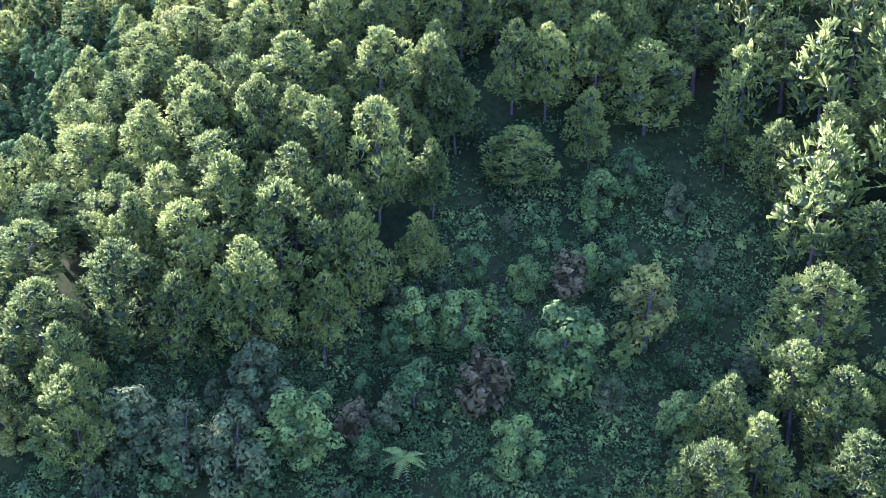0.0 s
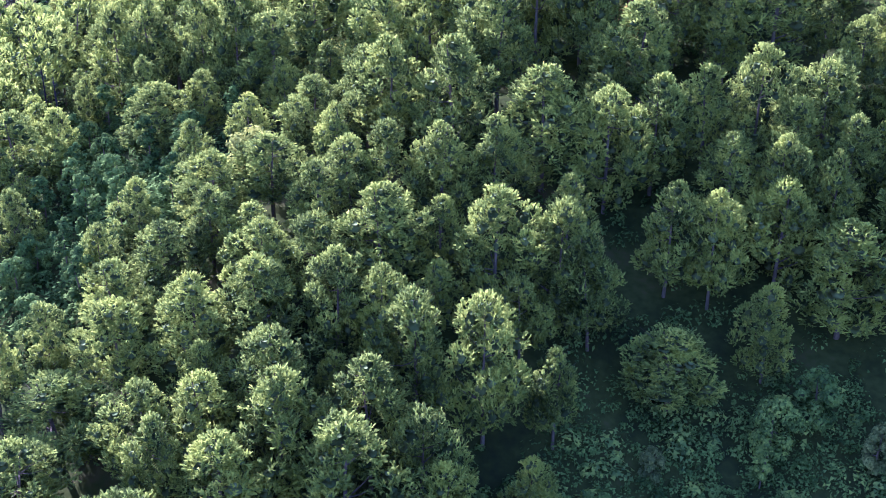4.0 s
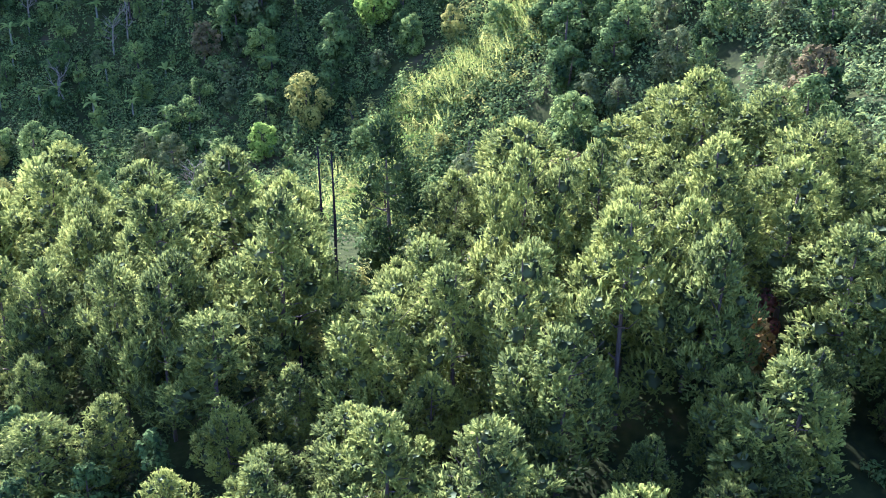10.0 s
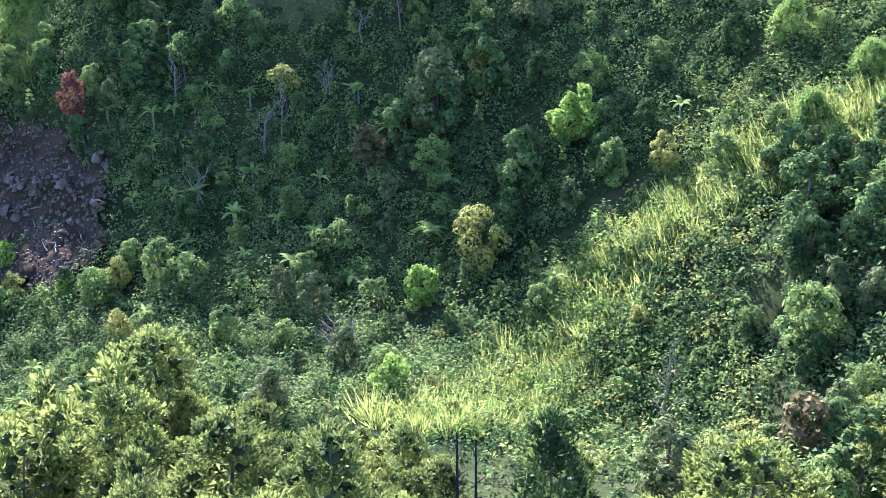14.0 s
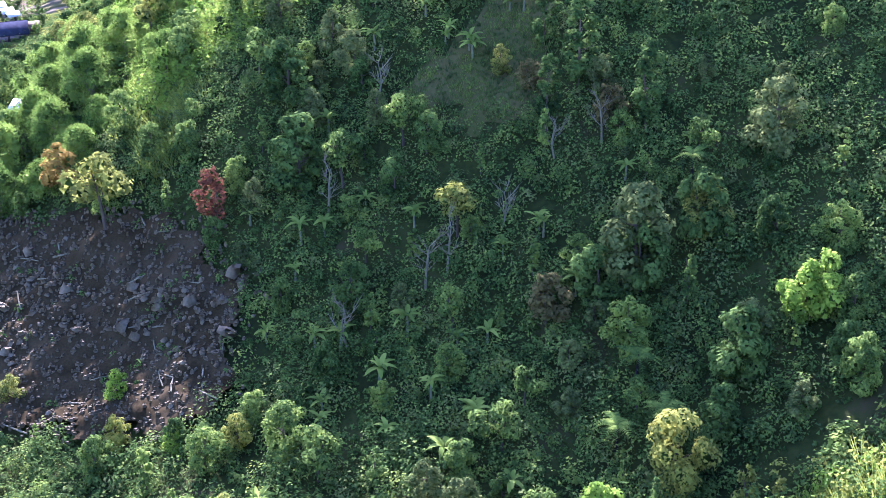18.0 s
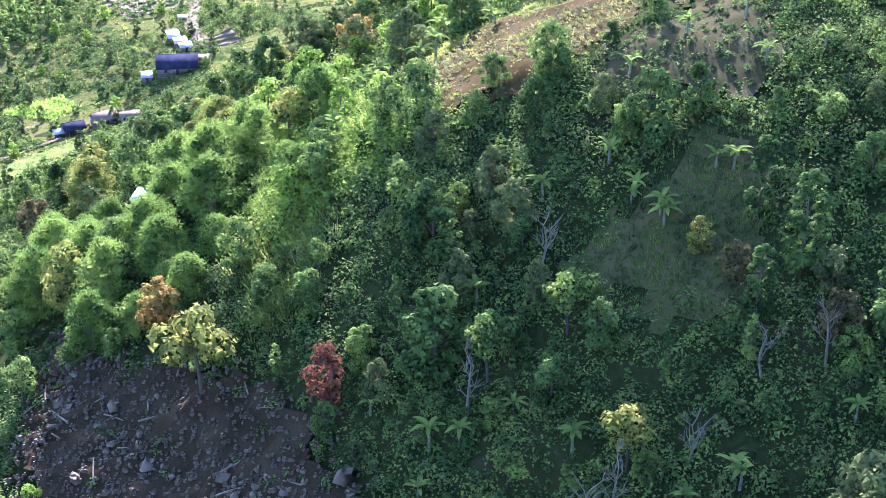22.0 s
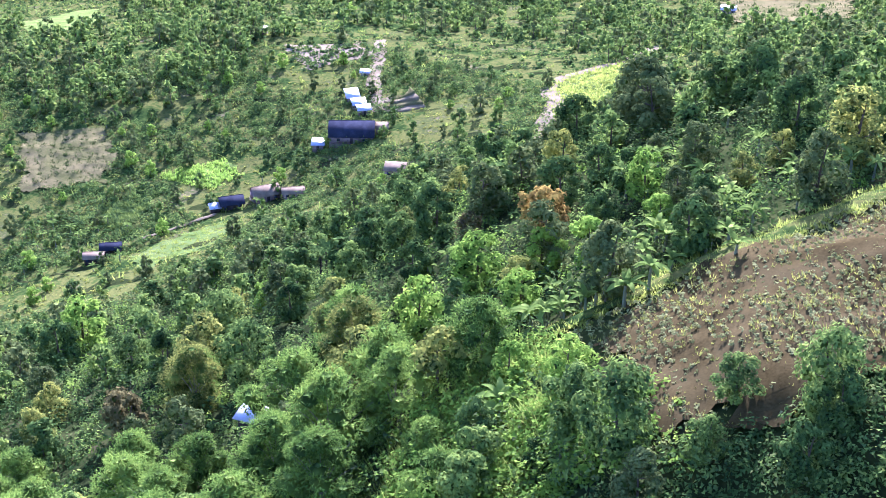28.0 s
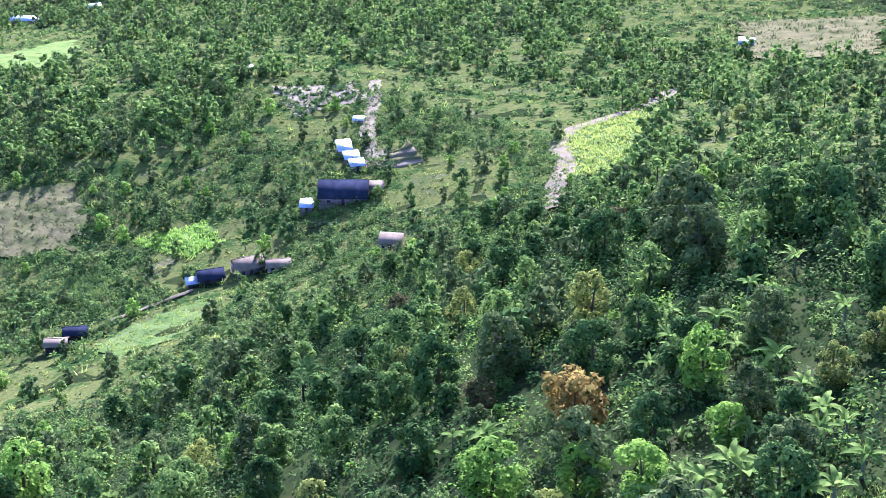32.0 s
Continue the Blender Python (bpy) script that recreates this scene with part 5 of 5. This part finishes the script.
# ---- landslide rubble ----
def stone_mesh(seed):
    r = np.random.default_rng(seed)
    v, f = core(r, np.zeros(3), np.array((0.7, 0.5, 0.42)), 6)
    v = v * r.uniform(0.62, 1.15, (len(v), 1)) + v[:, [1, 2, 0]] * r.uniform(-0.3, 0.3)
    cap = 2 * 6
    f = np.concatenate([f, [[cap, cap + s + 1, cap + s] for s in range(1, 5)]])
    return mesh_of("stone", v, f, STONE)


STONES = [stone_mesh(170 + k) for k in range(6)]
rs = random.Random(9)
def slide_top(x, y):
    return ground_at(x, y) + 1.1 + float(clods(np.array([x]), np.array([y]))[0])


HEAPS = [(-164, 325), (-152, 323), (-141, 321), (-129, 323), (-121, 321), (-117, 320), (-122, 315), (-130, 317), (-146, 312)]
rq = np.random.default_rng(46)
spots = np.concatenate([fill(SLIDE, 40, 41)] + [np.array(h) + rq.normal(0, 2.6, (16, 2)) for h in HEAPS])
for k, (x, y) in enumerate(spots):
    b_ = tagged(new("boulder", STONES[k % 6]), "angular grey-brown boulder lying on the landslide", "boulder", "boulders of the landslide")
    s = rs.uniform(0.55, 1.3) * (2.2 if k % 11 == 0 else 1.0)
    b_.matrix_basis = pose(x, y, slide_top(x, y) + 0.12 * s, rs.uniform(-25, 25), rs.uniform(-25, 25), rs.uniform(0, 360)) @ Matrix.Scale(s, 4)
sv, sf, sn = [], [], 0
rr = np.random.default_rng(43)
for x, y in fill(SLIDE, 2800, 42):
    v, f = core(rr, np.array((x, y, slide_top(x, y))), rr.uniform(0.12, 0.5, 3), 5)
    sv.append(v)
    sf.append(f + sn)
    sn += len(v)
tagged(new("rubble", mesh_of("rubble", np.concatenate(sv), np.concatenate(sf), STONE)), "loose stones and clods strewn over the landslide", "rubble", kind="stuff")
LOG = mesh_of("log", *tube([(-2, 0, 0), (0, 0.1, 0.05), (2.2, 0, 0)], [0.14, 0.13, 0.08], 6), PALEBARK, True)
for k, (x, y) in enumerate(fill(SLIDE, 40, 44)):
    b_ = tagged(new("log", LOG), "pale fallen log lying on the bare earth", "log", "fallen logs")
    b_.matrix_basis = pose(x, y, slide_top(x, y) + 0.12, rs.uniform(-8, 8), rs.uniform(-12, 12), rs.uniform(0, 180)) @ Matrix.Scale(rs.uniform(0.5, 1.0), 4)
cover("slide_weeds", fill(SLIDE, 130, 45, None, 2.5), 0.9, 34, 0.34, DEEP, "sparse green weeds taking root on the landslide", 45, lift=0.4)


# ---- houses ----
def block(x0, x1, y0, y1, z0, z1):
    v = np.array([(x, y, z) for z in (z0, z1) for x, y in ((x0, y0), (x1, y0), (x1, y1), (x0, y1))])
    return v, np.array([[3, 2, 1, 0], [4, 5, 6, 7], [0, 1, 5, 4], [1, 2, 6, 5], [2, 3, 7, 6], [3, 0, 4, 7]])


def slab(a, b, c, d, thick):
    """A sloping roof sheet from four corners."""
    t = np.array([a, b, c, d], float)
    v = np.concatenate([t - [0, 0, thick], t])
    return v, np.array([[3, 2, 1, 0], [4, 5, 6, 7], [0, 1, 5, 4], [1, 2, 6, 5], [2, 3, 7, 6], [3, 0, 4, 7]])


def house(label, x, y, turn, w, d, h, rise, roof, wall, lean_to=False, name="house"):
    """A small house: four walls, a pitched or single-slope roof, a door and windows on the side towards the path."""
    root = thing(name, label, "house")
    root.matrix_basis = pose(x, y, ground_at(x, y) + 0.2, 0, 0, turn)
    a, b, t = w / 2, d / 2, 0.14
    part("footing", mesh_of("footing", *block(-a - 0.2, a + 0.2, -b - 0.2, b + 0.2, -3.0, 0.0), STONE), root)
    for x0, x1, y0, y1 in ((-a, a, -b, -b + t), (-a, a, b - t, b), (-a, -a + t, -b + t, b - t), (a - t, a, -b + t, b - t)):
        part("wall", mesh_of("wall", *block(x0, x1, y0, y1, 0.003, h), wall), root)
    e = 0.5
    if lean_to:
        part("roof", mesh_of("roof", *slab((-a - e, -b - e, h), (a + e, -b - e, h), (a + e, b + e, h + rise), (-a - e, b + e, h + rise), 0.08), roof), root)
    else:
        part("roof", mesh_of("roof", *slab((-a - e, -b - e, h - 0.2), (a + e, -b - e, h - 0.2), (a + e, 0, h + rise), (-a - e, 0, h + rise), 0.08), roof), root)
        part("roof", mesh_of("roof", *slab((-a - e, 0, h + rise), (a + e, 0, h + rise), (a + e, b + e, h - 0.2), (-a - e, b + e, h - 0.2), 0.08), roof), root)
        part("ridge_cap", mesh_of("ridge_cap", *block(-a - e, a + e, -0.14, 0.14, h + rise - 0.02, h + rise + 0.07), roof), root)
        for s in (-a + 0.02, a - 0.12):
            v = np.array([(s + k, yy, zz) for k in (0, 0.1) for yy, zz in ((-b, h), (b, h), (0, h + rise * 0.95))])
            part("gable", mesh_of("gable", v, np.array([[0, 2, 1], [3, 4, 5], [0, 1, 4], [0, 4, 3], [1, 2, 5], [1, 5, 4], [2, 0, 3], [2, 3, 5]]), wall), root)
    part("door", mesh_of("door", *block(-0.45, 0.45, -b - 0.04, -b + 0.003, 0.0, 2.0), DARKWOOD), root)
    for k in (-0.6, 0.6):
        if w > 4:
            win = part("window", mesh_of("window_frame", *block(k * a - 0.5, k * a + 0.5, -b - 0.05, -b + 0.002, 0.95, 1.85), DARKWOOD), root)
            part("pane", mesh_of("pane", *block(k * a - 0.42, k * a + 0.42, -b - 0.065, -b - 0.045, 1.03, 1.77), GLASS), win)
    return root


GLASS, _, _, gb = material("window_glass")
gb.inputs["Base Color"].default_value = (0.03, 0.04, 0.05, 1)
gb.inputs["Roughness"].default_value = 0.08
house("long house with a dark blue-black roof beside a white annex", -391, 576, 42, 14, 9, 2.6, 3.6, SLATE, BOARD)
house("small annex with a bright white metal roof", -397, 566.5, 42, 3.4, 4.2, 2.2, 0.5, TIN, BOARD, True, "annex")
house("brown shed with a weathered roof behind the long house", -384.5, 583, 42, 3.6, 4, 2.3, 0.5, TILE, BOARD, True, "shed")
house("shed with a long white metal roof", -419, 603, 55, 4.0, 6.5, 2.4, 0.8, TIN, BOARD, True, "shed")
house("shed with a white metal roof down the steps", -411, 598.5, 55, 4.2, 4.5, 2.3, 0.6, TIN, BOARD, True, "shed")
house("low shed with a grey metal roof", -405, 595, 55, 4.0, 3.8, 2.0, 0.5, TIN, BOARD, True, "shed")
house("house with a dark roof among banana plants", -386, 521, 60, 6.5, 5.0, 2.4, 1.6, SLATE, DARKWOOD)
house("lean-to with a white sheet roof", -387.5, 516, 60, 2.6, 2.6, 1.9, 0.4, TIN, DARKWOOD, True, "lean_to")
house("house with a pale weathered gable roof", -381, 530, 68, 7.5, 6.0, 2.5, 2.0, TILE, BOARD)
house("low barn with a pale ridged roof", -374, 535, 52, 6.0, 4.0, 2.2, 1.1, TILE, BOARD)
house("small hut with a grey sheet roof in the gardens", -387, 473, 48, 5.0, 3.6, 2.2, 0.9, TILE, DARKWOOD)
house("dark wooden hut in the gardens", -389, 480, 50, 5.4, 3.4, 2.1, 1.2, SLATE, DARKWOOD)
house("weathered shed beside the trees", -346, 550, 35, 5.5, 4.0, 2.3, 1.0, TILE, BOARD, True, "shed")
house("hut with a white sheet roof inside the bamboo", -203, 379, 20, 2.6, 2.6, 2.2, 0.6, TIN, DARKWOOD, True, "hut")
house("far house with a long white roof", -776, 705, 40, 13, 7, 3, 1.6, TIN, BOARD)
house("far house with a small white roof", -775, 748, 60, 8, 5, 3, 1.2, TIN, BOARD)
house("far house with a pale roof at the wood's edge", -800, 764, 50, 8, 5, 3, 1.2, TIN, BOARD)
house("small white hut on the brown clearing", -513, 643, 40, 3, 3, 2.2, 0.6, TIN, BOARD, True, "hut")
house("small white hut on the footpath", -436, 626, 40, 3, 2.4, 2.0, 0.4, TIN, BOARD, True, "hut")
house("white-roofed hut far along the track", -399, 815, 30, 6, 4, 2.4, 0.8, TIN, BOARD, True, "hut")

# curved terraces cut into the slope behind the long house
for k in range(4):
    v, f = [], []
    for i, s in enumerate(np.linspace(3.3, 5.9, 22)):
        wob = 0.5 * math.sin(3.1 * s + k) + 0.3 * math.sin(7.3 * s + 2 * k)
        z0 = float(ground_at(-400 + 14 * math.cos(s), 612 + 14 * math.sin(s))) + 0.5 + 0.75 * k
        for rad, zz in ((14.8 - 3.1 * k + wob, z0 - 2.4), (14.1 - 3.1 * k + wob, z0 - 0.12), (13.8 - 3.1 * k + wob, z0), (9.5 - 3.1 * k + wob * 0.5, z0 + 0.15), (9.3 - 3.1 * k + wob * 0.5, z0 - 2.4)):
            rad = max(rad, 0.3)
            v.append((-400 + rad * math.cos(s), 612 + rad * math.sin(s), zz))
    for i in range(21):
        for j in range(4):
            f.append([5 * i + j, 5 * i + j + 1, 5 * i + j + 6, 5 * i + j + 5])
    tagged(new("terrace_%d" % (k + 1), mesh_of("terrace", np.array(v), np.array(f), DRYFIELD if k % 2 else TRACK)), "curved earth terrace cut into the slope", "terrace", kind="structure")

# banana groves and hedges round the huts
VALE_BANANAS = [(-425, 484), (-414, 483), (-408, 474), (-396, 472), (-397, 464), (-405, 480), (-392, 464), (-420, 481), (-418, 476), (-398, 492), (-485, 532), (-480, 534), (-472, 537), (-485, 529), (-423, 516), (-423, 511),
                (-425, 502), (-374, 540), (-402, 466), (-411, 470), (-399, 458), (-390, 458), (-416, 468), (-404, 486), (-380, 468), (-376, 474), (-408, 492), (-420, 472), (-466, 540), (-490, 526), (-394, 540), (-378, 524)]
for k, (x, y) in enumerate(VALE_BANANAS):
    put(BANANAS, x, y, 1.0, 8600 + k)
strip("garden_path", [(-387, 489), (-387, 500), (-385, 510), (-385, 514)], 1.6, TRACK, "earth path up to the dark-roofed house")
cover("brown_thicket", fill([(-333, 536), (-331, 546), (-341, 556), (-347, 549)], 60, 72), 1.8, 50, 0.3, BROWNLEAF, "dry brown thicket beside the weathered shed", 72, tall=1.5)
